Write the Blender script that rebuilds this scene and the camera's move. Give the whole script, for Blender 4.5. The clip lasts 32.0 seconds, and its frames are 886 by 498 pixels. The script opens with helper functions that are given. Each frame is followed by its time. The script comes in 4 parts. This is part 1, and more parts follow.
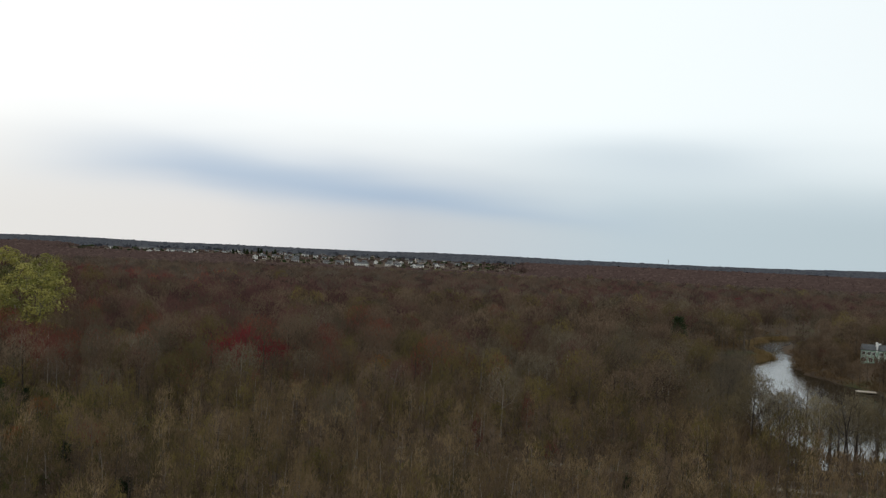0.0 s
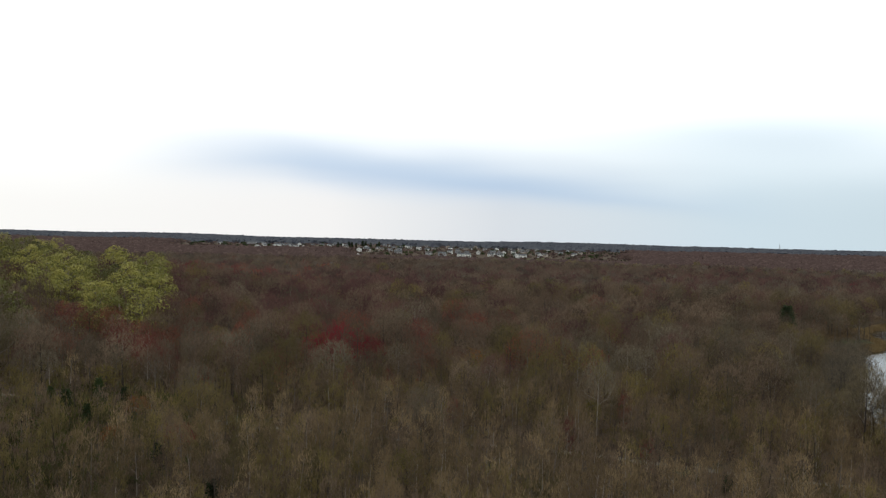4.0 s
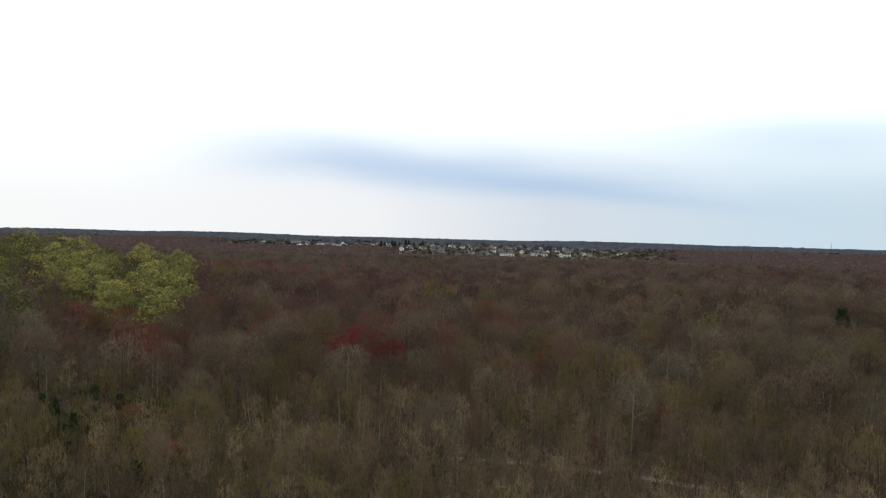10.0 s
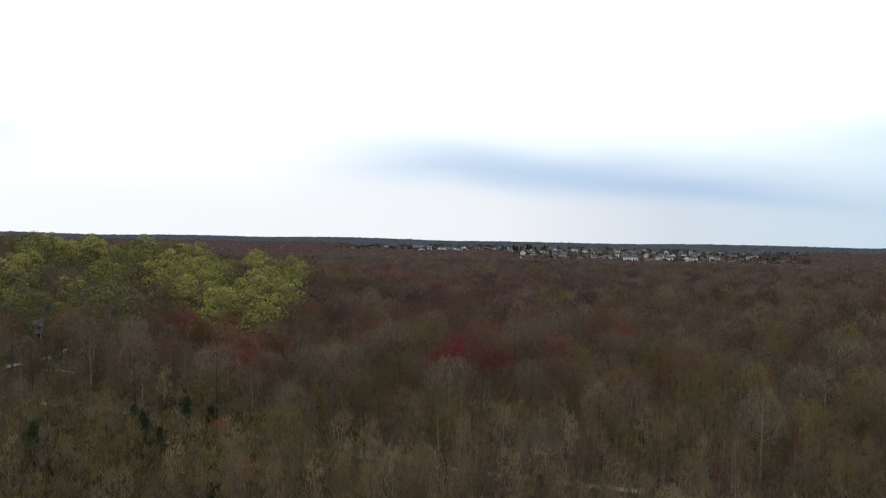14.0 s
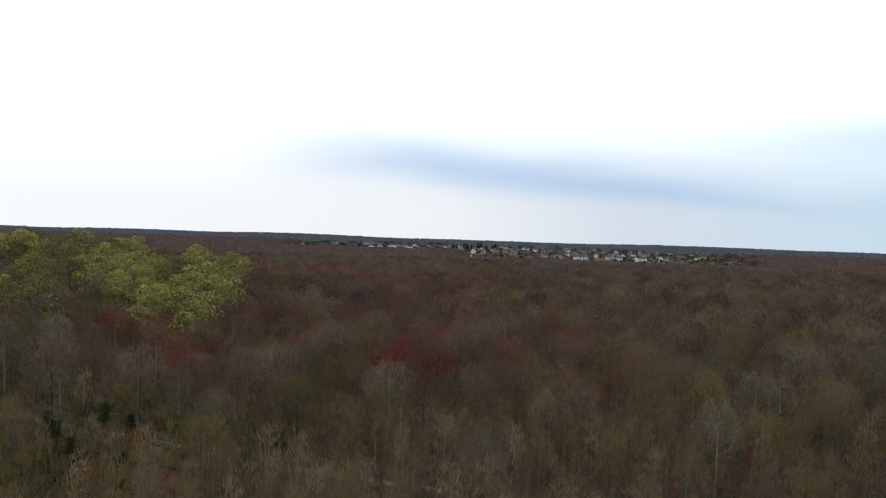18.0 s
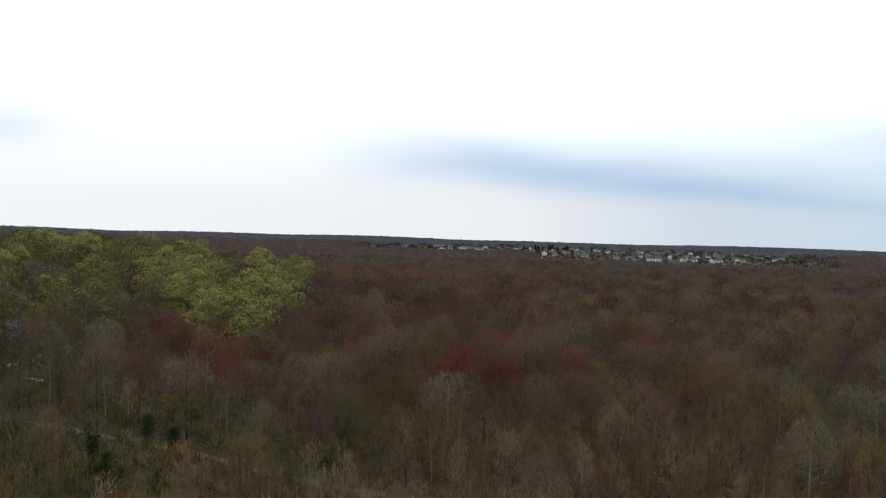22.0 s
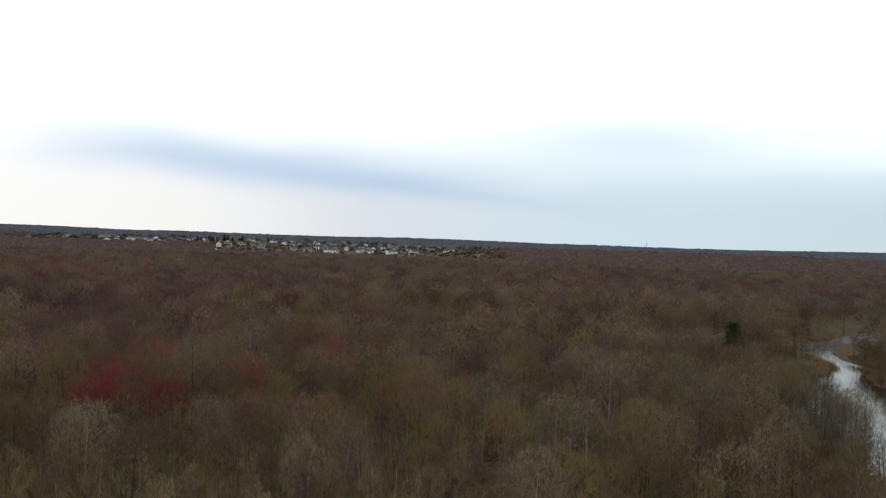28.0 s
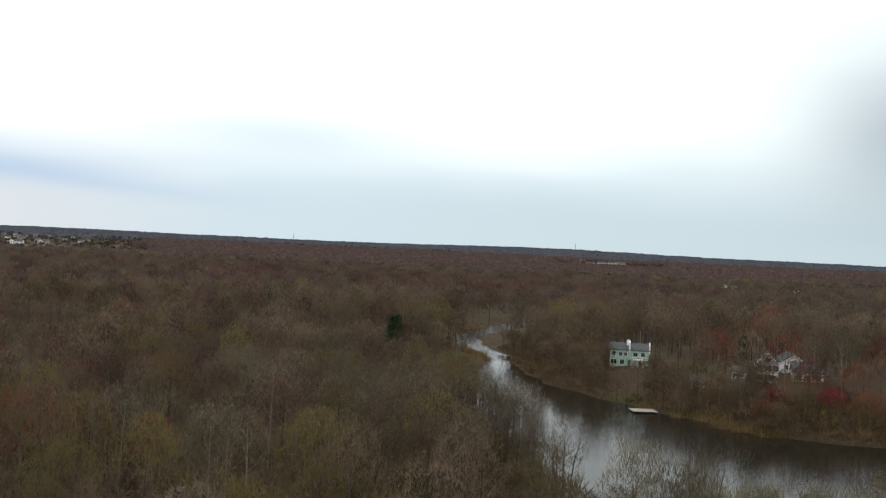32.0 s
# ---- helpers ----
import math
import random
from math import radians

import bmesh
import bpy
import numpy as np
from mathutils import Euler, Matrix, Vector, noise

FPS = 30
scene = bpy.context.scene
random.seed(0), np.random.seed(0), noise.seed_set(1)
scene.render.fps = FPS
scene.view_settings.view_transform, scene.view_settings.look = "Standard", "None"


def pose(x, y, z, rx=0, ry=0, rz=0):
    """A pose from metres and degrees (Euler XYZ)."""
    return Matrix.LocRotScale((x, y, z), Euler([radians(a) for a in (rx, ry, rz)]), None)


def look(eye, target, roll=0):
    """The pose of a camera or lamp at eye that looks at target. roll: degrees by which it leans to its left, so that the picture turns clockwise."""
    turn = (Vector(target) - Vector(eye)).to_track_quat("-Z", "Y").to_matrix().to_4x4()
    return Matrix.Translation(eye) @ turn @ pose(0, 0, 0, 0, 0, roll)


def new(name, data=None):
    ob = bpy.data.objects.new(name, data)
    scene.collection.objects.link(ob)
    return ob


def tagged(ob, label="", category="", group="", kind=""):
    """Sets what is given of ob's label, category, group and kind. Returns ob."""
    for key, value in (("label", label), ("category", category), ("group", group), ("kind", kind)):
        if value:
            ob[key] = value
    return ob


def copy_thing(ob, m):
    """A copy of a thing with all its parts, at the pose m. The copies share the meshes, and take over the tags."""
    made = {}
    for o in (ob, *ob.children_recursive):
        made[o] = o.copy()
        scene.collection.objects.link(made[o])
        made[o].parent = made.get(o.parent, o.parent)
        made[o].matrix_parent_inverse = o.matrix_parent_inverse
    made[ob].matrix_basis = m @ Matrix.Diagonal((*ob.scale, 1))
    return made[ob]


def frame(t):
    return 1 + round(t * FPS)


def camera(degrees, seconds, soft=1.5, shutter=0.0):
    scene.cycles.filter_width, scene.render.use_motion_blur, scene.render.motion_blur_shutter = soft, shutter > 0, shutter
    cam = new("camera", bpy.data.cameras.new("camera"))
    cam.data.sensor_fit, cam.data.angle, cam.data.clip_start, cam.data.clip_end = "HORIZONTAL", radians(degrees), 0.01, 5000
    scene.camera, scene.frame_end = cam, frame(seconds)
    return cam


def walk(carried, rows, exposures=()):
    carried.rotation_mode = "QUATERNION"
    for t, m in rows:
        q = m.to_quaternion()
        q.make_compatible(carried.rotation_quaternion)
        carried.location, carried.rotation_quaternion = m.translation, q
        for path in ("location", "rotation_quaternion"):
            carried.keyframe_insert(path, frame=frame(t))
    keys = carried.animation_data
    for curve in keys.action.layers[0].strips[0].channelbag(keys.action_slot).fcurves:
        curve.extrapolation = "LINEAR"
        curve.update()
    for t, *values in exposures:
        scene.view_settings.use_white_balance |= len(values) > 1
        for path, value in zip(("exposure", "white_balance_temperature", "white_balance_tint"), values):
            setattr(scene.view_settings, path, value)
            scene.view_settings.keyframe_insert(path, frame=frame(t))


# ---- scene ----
cam = camera(47.07, 32.0, soft=1.3)
# seconds, x, y, z, then the turn in degrees
PATH = [
    (0.0, -0.01, 0.03, 44.28, 90.151, -2.613, -11.785),
    (0.5, 1.15, 0.11, 44.54, 89.990, -2.260, -8.051),
    (1.0, 1.26, 0.91, 44.69, 89.929, -2.302, -9.649),
    (1.5, 1.10, 2.54, 44.54, 89.905, -2.178, -10.814),
    (2.0, 0.95, 4.04, 44.44, 89.904, -2.094, -11.549),
    (2.5, 1.32, 4.41, 44.71, 89.733, -2.076, -10.892),
    (3.0, 2.09, 4.42, 44.94, 89.625, -1.663, -8.392),
    (3.5, 3.14, 3.75, 45.48, 89.446, -1.370, -6.182),
    (5.5, 6.03, 9.40, 44.74, 89.090, -1.540, -5.633),
    (6.0, 6.87, 11.31, 44.82, 88.924, -1.438, -4.412),
    (6.5, 6.97, 12.95, 44.74, 89.051, -1.446, -5.357),
    (7.0, 7.08, 14.63, 44.62, 89.248, -1.500, -6.070),
    (7.5, 7.69, 16.04, 44.69, 89.259, -1.517, -5.662),
    (8.0, 8.43, 17.52, 44.75, 89.128, -1.535, -4.712),
    (8.5, 9.14, 18.92, 44.73, 89.247, -1.363, -4.036),
    (9.0, 9.68, 20.25, 44.69, 89.255, -1.527, -4.645),
    (9.5, 10.56, 21.76, 44.80, 89.315, -1.564, -2.998),
    (10.0, 11.25, 23.16, 44.81, 89.266, -1.496, -3.375),
    (10.5, 11.89, 24.79, 44.76, 89.332, -1.313, -3.250),
    (11.0, 12.62, 26.46, 44.78, 89.245, -1.539, -2.817),
    (11.5, 13.41, 28.69, 44.86, 89.252, -1.341, -0.890),
    (12.0, 14.53, 30.83, 45.03, 89.166, -0.900, 5.215),
    (12.5, 14.94, 32.80, 44.99, 89.230, -1.054, 5.408),
    (13.0, 15.23, 34.78, 44.99, 89.091, -1.065, 5.178),
    (13.5, 15.47, 36.67, 44.95, 89.230, -1.167, 4.313),
    (14.0, 15.62, 38.54, 44.92, 89.350, -1.126, 3.549),
    (14.5, 15.83, 40.37, 44.94, 89.445, -1.287, 4.002),
    (16.5, 16.39, 47.86, 44.86, 89.295, -1.304, 4.507),
    (17.0, 16.76, 49.09, 44.93, 89.231, -1.517, 3.213),
    (17.5, 16.80, 49.86, 44.96, 89.336, -1.856, 0.390),
    (18.0, 16.86, 50.93, 45.05, 89.285, -1.895, 0.810),
    (18.5, 17.06, 52.87, 45.07, 89.274, -1.857, -0.113),
    (19.0, 17.24, 55.07, 45.05, 89.200, -1.555, 2.871),
    (19.5, 17.50, 57.10, 45.10, 89.227, -1.468, 4.897),
    (20.0, 17.78, 59.13, 45.13, 89.134, -1.425, 5.341),
    (20.5, 18.00, 60.91, 45.04, 89.297, -1.628, 5.605),
    (21.0, 17.95, 62.62, 44.97, 89.372, -1.656, 5.804),
    (21.5, 18.33, 64.00, 44.97, 89.427, -1.594, 5.938),
    (22.0, 18.45, 65.28, 44.99, 89.273, -1.665, 4.822),
    (22.5, 18.72, 66.36, 45.01, 89.333, -1.834, 4.340),
    (23.0, 18.95, 67.30, 45.07, 89.355, -2.027, 2.283),
    (23.5, 18.91, 68.34, 44.99, 89.401, -2.207, 0.358),
    (24.0, 18.88, 69.59, 44.94, 89.370, -2.087, 1.166),
    (24.5, 19.31, 71.75, 44.81, 89.306, -1.906, 2.339),
    (26.5, 19.18, 88.51, 45.46, 89.553, -1.195, -0.925),
    (27.0, 19.64, 92.64, 45.27, 89.319, -1.496, -1.573),
    (27.5, 19.75, 96.76, 45.26, 89.496, -1.538, -7.571),
    (28.0, 19.84, 100.89, 45.23, 89.338, -1.998, -13.279),
    (28.5, 20.58, 105.02, 44.92, 89.582, -2.108, -17.251),
    (29.0, 21.43, 109.05, 44.66, 89.535, -2.344, -20.678),
    (29.5, 22.74, 112.92, 44.41, 89.789, -2.791, -26.209),
    (30.0, 23.93, 116.35, 44.15, 89.691, -2.355, -25.779),
    (30.5, 24.78, 119.12, 44.02, 89.953, -2.670, -28.082),
    (31.0, 25.68, 121.68, 43.88, 89.813, -2.632, -28.792),
    (31.5, 26.45, 123.96, 43.83, 90.024, -2.801, -32.012),
    (32.0, 27.12, 126.15, 43.76, 89.703, -2.672, -33.030),
]
walk(cam, [(r[0], pose(*r[1:])) for r in PATH],
     [(0.0, -0.22, 6500, 10), (0.6, 0.05, 6500, 10), (3.0, 0.05, 6450, 10), (8.0, 0.02, 6300, 10), (14.0, 0.03, 6100, 10), (20.0, 0.0, 6100, 10),
      (26.5, -0.12, 6200, 10), (28.5, 0.12, 6450, 10), (32.0, 0.14, 6500, 10)])

# ---- sky and sun ----


class Nodes:
    """A short way to wire shader nodes."""

    def __init__(self, tree):
        self.tree = tree

    def add(self, kind, **props):
        n = self.tree.nodes.new(kind)
        for k, v in props.items():
            setattr(n, k, v)
        return n

    def put(self, socket, v):
        if hasattr(v, "is_linked"):
            self.tree.links.new(v, socket)
        else:
            socket.default_value = v

    def m(self, op, a, b=0.0, c=0.0):
        n = self.add("ShaderNodeMath", operation=op)
        for s, v in zip(n.inputs, (a, b, c)):
            self.put(s, v)
        return n.outputs[0]

    def step(self, v, a, b, lo=0.0, hi=1.0):
        n = self.add("ShaderNodeMapRange", interpolation_type="SMOOTHSTEP")
        for s, x in zip(n.inputs, (v, a, b, lo, hi)):
            self.put(s, x)
        return n.outputs[0]

    def mix(self, f, a, b):
        n = self.add("ShaderNodeMix", data_type="RGBA")
        self.put(n.inputs[0], f)
        self.put(n.inputs[6], a)
        self.put(n.inputs[7], b)
        return n.outputs[2]

    def noise(self, vec, scale, detail=3.0, rough=0.55):
        n = self.add("ShaderNodeTexNoise")
        if vec is not None:
            self.put(n.inputs["Vector"], vec)
        n.inputs["Scale"].default_value = scale
        n.inputs["Detail"].default_value = detail
        n.inputs["Roughness"].default_value = rough
        return n.outputs[0]

    def ramp(self, f, stops):
        n = self.add("ShaderNodeValToRGB")
        e = n.color_ramp.elements
        while len(e) < len(stops):
            e.new(0.5)
        for el, (p, c) in zip(e, stops):
            el.position, el.color = p, (*c, 1)
        self.put(n.inputs[0], f)
        return n.outputs[0]


SUN_EL, SUN_AZ = 48.0, -25.0
world = bpy.data.worlds.new("overcast_sky")
scene.world = world
world.use_nodes = True
wt = world.node_tree
wt.nodes.clear()
N = Nodes(wt)
coord = N.add("ShaderNodeTexCoord").outputs["Generated"]
sep = N.add("ShaderNodeSeparateXYZ")
N.put(sep.inputs[0], coord)
RAD = 57.29578
az = N.m("MULTIPLY", N.m("ARCTAN2", sep.outputs[0], sep.outputs[1]), RAD)
el0 = N.m("MULTIPLY", N.m("ARCSINE", sep.outputs[2]), RAD)
stretch = N.add("ShaderNodeCombineXYZ")
N.put(stretch.inputs[0], N.m("MULTIPLY", az, 0.06))
N.put(stretch.inputs[1], N.m("MULTIPLY", el0, 0.3))
wisps = N.noise(stretch.outputs[0], 1.0, 2.5, 0.45)
el = N.m("ADD", el0, N.m("MULTIPLY", N.m("SUBTRACT", wisps, 0.5), 2.2))


def blob(a0, wa, e0, we):
    """A soft cloud: 1 in its middle at azimuth a0, elevation e0."""
    da = N.m("DIVIDE", N.m("SUBTRACT", az, a0), wa)
    de = N.m("DIVIDE", N.m("SUBTRACT", el, e0), we)
    q = N.m("ADD", N.m("MULTIPLY", da, da), N.m("MULTIPLY", de, de))
    return N.m("POWER", 2.71828, N.m("MULTIPLY", q, -1.0))


low = N.ramp(N.step(az, -35.0, 60.0), [(0.0, (0.98, 0.97, 0.93)), (0.3, (0.90, 0.89, 0.875)), (0.45, (0.69, 0.73, 0.77)),
                                        (0.65, (0.61, 0.725, 0.79)), (1.0, (0.56, 0.675, 0.72))])
high = N.ramp(N.step(az, -35.0, 75.0), [(0.0, (1.25, 1.25, 1.22)), (0.5, (1.12, 1.2, 1.22)), (1.0, (0.98, 1.07, 1.09))])
cover = N.mix(N.step(el, 1.2, 8.0), low, high)
# the long slate-blue cloud that slopes down to the horizon
line = N.m("SUBTRACT", 3.75, N.m("MULTIPLY", N.m("MAXIMUM", az, -3.0), 0.078))
depth = N.step(az, -2.0, 20.0, 1.45, 0.8)
off = N.m("DIVIDE", N.m("SUBTRACT", el, line), depth)
# its upper edge is soft, its lower edge firmer
off = N.m("MAXIMUM", N.m("MULTIPLY", off, 0.8), N.m("MULTIPLY", off, -1.25))
band = N.m("POWER", 2.71828, N.m("MULTIPLY", N.m("MULTIPLY", off, off), -1.0))
band = N.m("MULTIPLY", band, N.m("MULTIPLY", N.step(az, -15.0, 0.0), N.step(az, 27.0, 7.0)))
cover = N.mix(N.m("MULTIPLY", band, 0.64), cover, (0.34, 0.51, 0.73, 1))
for a0, wa, e0, we, k, col in ((24, 7, 5.6, 1.4, 0.42, (0.52, 0.64, 0.74, 1)), (-29, 4, 5.2, 1.3, 0.4, (0.55, 0.6, 0.7, 1)),
                               (58, 6, 6.8, 4.5, 0.8, (0.33, 0.4, 0.44, 1)), (36, 12, 3.0, 1.1, 0.18, (0.45, 0.58, 0.68, 1))):
    cover = N.mix(N.m("MULTIPLY", blob(a0, wa, e0, we), k), cover, col)
sky = N.add("ShaderNodeTexSky", sky_type="NISHITA")
sky.sun_disc, sky.sun_elevation, sky.sun_rotation = False, radians(SUN_EL), radians(SUN_AZ)
blue = N.add("ShaderNodeBackground")
N.put(blue.inputs[0], sky.outputs[0])
blue.inputs[1].default_value = 0.06
cloud = N.add("ShaderNodeBackground")
N.put(cloud.inputs[0], cover)
cloud.inputs[1].default_value = 1.0
both = N.add("ShaderNodeMixShader")
both.inputs[0].default_value = 0.97
N.put(both.inputs[1], blue.outputs[0])
N.put(both.inputs[2], cloud.outputs[0])
wout = N.add("ShaderNodeOutputWorld")
N.put(wout.inputs[0], both.outputs[0])

sun = new("sun", bpy.data.lights.new("sun", "SUN"))
sun.data.energy, sun.data.angle, sun.data.color = 0.8, radians(20), (1.0, 0.96, 0.9)
ca, sa = math.cos(radians(SUN_EL)), math.sin(radians(SUN_EL))
sun.matrix_world = look((500 * ca * math.sin(radians(SUN_AZ)), 500 * ca * math.cos(radians(SUN_AZ)), 500 * sa), (0, 0, 0))

# ---- materials ----


def material(name):
    m = bpy.data.materials.new(name)
    m.use_nodes = True
    t = m.node_tree
    t.nodes.clear()
    n = Nodes(t)
    b = n.add("ShaderNodeBsdfPrincipled")
    o = n.add("ShaderNodeOutputMaterial")
    t.links.new(b.outputs[0], o.inputs[0])
    return m, n, b


def foliage(name, colours, rough=0.9, patch=0.05, spread=0.72, thin=0.0, gloss=0.1):
    """Bark, twigs or leaves: every tree has its own shade, and stands of trees drift together."""
    m, n, b = material(name)
    own = n.add("ShaderNodeAttribute", attribute_name="tint").outputs["Fac"]
    rnd = n.add("ShaderNodeObjectInfo").outputs["Random"]
    pos = n.add("ShaderNodeNewGeometry").outputs["Position"]
    wide = n.noise(pos, patch, 2.0)
    fine = n.noise(pos, 1.7, 3.0)
    v = n.m("FRACT", n.m("ADD", own, rnd))
    v = n.m("ADD", n.m("MULTIPLY", v, spread), n.m("MULTIPLY", wide, 1.0 - spread))
    v = n.m("ADD", v, n.m("MULTIPLY", n.m("SUBTRACT", fine, 0.5), 0.35))
    k = len(colours) - 1
    hue = n.ramp(v, [(0.15 + 0.7 * i / k, c) for i, c in enumerate(colours)])
    n.put(b.inputs["Base Color"], hue)
    b.inputs["Roughness"].default_value = rough
    b.inputs["Specular IOR Level"].default_value = gloss
    if thin:
        # tufts of leaves and fine twigs let part of the light through
        glow = n.add("ShaderNodeBsdfTranslucent")
        n.put(glow.inputs["Color"], hue)
        both = n.add("ShaderNodeMixShader")
        both.inputs[0].default_value = thin
        n.put(both.inputs[1], b.outputs[0])
        n.put(both.inputs[2], glow.outputs[0])
        out = [q for q in m.node_tree.nodes if q.type == "OUTPUT_MATERIAL"][0]
        n.put(out.inputs["Surface"], both.outputs[0])
    return m


def mottled(name, a, b_, scale, rough=0.8, bump=0.0, fine=8.0, metal=0.0):
    """A surface of two tones with grain at two scales."""
    m, n, b = material(name)
    pos = n.add("ShaderNodeTexCoord").outputs["Object"]
    w, g = n.noise(pos, scale, 4.0), n.noise(pos, scale * fine, 3.0)
    v = n.m("ADD", n.m("MULTIPLY", w, 0.65), n.m("MULTIPLY", g, 0.35))
    n.put(b.inputs["Base Color"], n.mix(n.step(v, 0.35, 0.65), (*a, 1), (*b_, 1)))
    b.inputs["Roughness"].default_value, b.inputs["Metallic"].default_value = rough, metal
    b.inputs["Specular IOR Level"].default_value = 0.5 if rough < 0.7 else 0.15
    if bump:
        u = n.add("ShaderNodeBump")
        u.inputs["Strength"].default_value = bump
        n.put(u.inputs["Height"], g)
        n.put(b.inputs["Normal"], u.outputs[0])
    return m


BARK_GREY = foliage("bark_grey", [(0.08, 0.068, 0.058), (0.14, 0.12, 0.1), (0.22, 0.19, 0.16)], spread=0.8)
BARK_DARK = foliage("bark_dark", [(0.025, 0.02, 0.017), (0.055, 0.044, 0.037), (0.085, 0.07, 0.058)], spread=0.6)
BARK_PALE = foliage("bark_pale", [(0.10, 0.088, 0.073), (0.15, 0.134, 0.113), (0.225, 0.203, 0.175)], spread=0.6)
TWIG_GREY = foliage("twigs_grey", [(0.068, 0.055, 0.037), (0.112, 0.092, 0.062), (0.158, 0.131, 0.089)], thin=0.25)
TWIG_TAN = foliage("twigs_tan", [(0.096, 0.069, 0.039), (0.16, 0.114, 0.063), (0.23, 0.168, 0.093)], thin=0.3)
TWIG_BROWN = foliage("twigs_brown", [(0.062, 0.044, 0.030), (0.114, 0.081, 0.055), (0.17, 0.124, 0.083)], thin=0.25)
TWIG_OLIVE = foliage("twigs_olive", [(0.06, 0.048, 0.024), (0.105, 0.083, 0.036), (0.16, 0.126, 0.046)], thin=0.45)
TWIG_RED = foliage("buds_red", [(0.085, 0.036, 0.03), (0.13, 0.048, 0.036), (0.18, 0.065, 0.042)], thin=0.45)
TWIG_MAROON = foliage("buds_maroon", [(0.058, 0.031, 0.028), (0.088, 0.046, 0.041), (0.125, 0.066, 0.055)], thin=0.35)
TWIG_CRIMSON = foliage("buds_crimson", [(0.12, 0.018, 0.022), (0.17, 0.028, 0.032), (0.22, 0.042, 0.042)], thin=0.45)
TWIG_ORANGE = foliage("buds_orange", [(0.12, 0.05, 0.022), (0.17, 0.07, 0.028), (0.22, 0.10, 0.035)], thin=0.45)
LEAF_SPRING = foliage("leaves_spring", [(0.053, 0.054, 0.018), (0.135, 0.131, 0.033), (0.255, 0.232, 0.058)], rough=0.7, spread=0.8, thin=0.12)
LEAF_YELLOW = foliage("leaves_yellow", [(0.07, 0.058, 0.019), (0.105, 0.087, 0.026), (0.15, 0.12, 0.034)], rough=0.7, thin=0.45)
NEEDLE = foliage("needles", [(0.011, 0.019, 0.007), (0.020, 0.032, 0.010), (0.034, 0.050, 0.015)], rough=0.7)
# woods at the horizon: distance haze is put into the colour as grey-blue
FAR_WOOD_HAZE = foliage("far_wood_haze", [(0.036, 0.040, 0.050), (0.050, 0.054, 0.064), (0.066, 0.069, 0.076)], patch=0.004, gloss=0.0)
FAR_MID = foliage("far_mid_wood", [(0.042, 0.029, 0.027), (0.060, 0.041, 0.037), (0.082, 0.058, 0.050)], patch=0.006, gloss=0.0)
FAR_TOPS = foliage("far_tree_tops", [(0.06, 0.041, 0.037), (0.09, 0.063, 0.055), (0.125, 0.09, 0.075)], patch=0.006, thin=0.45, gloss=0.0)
# tree tops beyond 3000 m, with the same painted haze
FAR_TOPS_HAZE = foliage("horizon_tops_haze", [(0.045, 0.049, 0.061), (0.060, 0.064, 0.076), (0.078, 0.081, 0.090)], patch=0.006, thin=0.45, gloss=0.0)
HAZE_BROWN = foliage("far_twigs_brown", [(0.066, 0.047, 0.036), (0.106, 0.078, 0.058), (0.145, 0.11, 0.078)], patch=0.012, thin=0.45)
HAZE_GREY = foliage("far_twigs_grey", [(0.064, 0.053, 0.043), (0.102, 0.086, 0.068), (0.142, 0.122, 0.093)], patch=0.012, thin=0.45)
HAZE_OLIVE = foliage("far_twigs_olive", [(0.085, 0.07, 0.035), (0.13, 0.108, 0.05), (0.175, 0.145, 0.06)], patch=0.012, thin=0.45)
HAZE_MAROON = foliage("far_buds_maroon", [(0.068, 0.037, 0.034), (0.10, 0.055, 0.049), (0.14, 0.08, 0.066)], patch=0.012, thin=0.45)
HAZE_RED = foliage("far_buds_red", [(0.12, 0.042, 0.036), (0.16, 0.056, 0.044), (0.2, 0.08, 0.055)], patch=0.012, thin=0.45)
TWIG_STRAW = foliage("twigs_straw", [(0.085, 0.068, 0.040), (0.15, 0.122, 0.070), (0.22, 0.182, 0.105)], thin=0.3)
REED = foliage("reeds", [(0.13, 0.088, 0.038), (0.2, 0.14, 0.065), (0.28, 0.2, 0.10)], thin=0.45)
PINE = foliage("pine_needles", [(0.016, 0.030, 0.011), (0.032, 0.052, 0.017), (0.052, 0.078, 0.025)], rough=0.7)
UNDER_GREEN = foliage("green_shrubs", [(0.026, 0.029, 0.010), (0.048, 0.052, 0.016), (0.085, 0.086, 0.026)], rough=0.8, thin=0.2)
SHRUB = foliage("shrub_twigs", [(0.068, 0.045, 0.025), (0.112, 0.076, 0.042), (0.165, 0.114, 0.064)], thin=0.3)

# ---- the lie of the land ----
# the river's middle line, from the far bend to the pond: x, y, half width
RIVER = [(430, 604, 8), (376, 580, 8), (335, 557, 8), (314, 541, 8), (292, 516, 9), (277, 485, 7), (272, 466, 5.5), (264, 446, 6), (241, 417, 10),
         (228, 400, 15), (215, 385, 22), (208, 358, 25), (204, 336, 26), (202, 314, 30), (198, 290, 32), (228, 262, 20), (265, 240, 15), (330, 212, 15), (420, 180, 15)]
BAY = [(196, 290, 32), (181, 262, 32), (158, 232, 24), (140, 210, 13)]


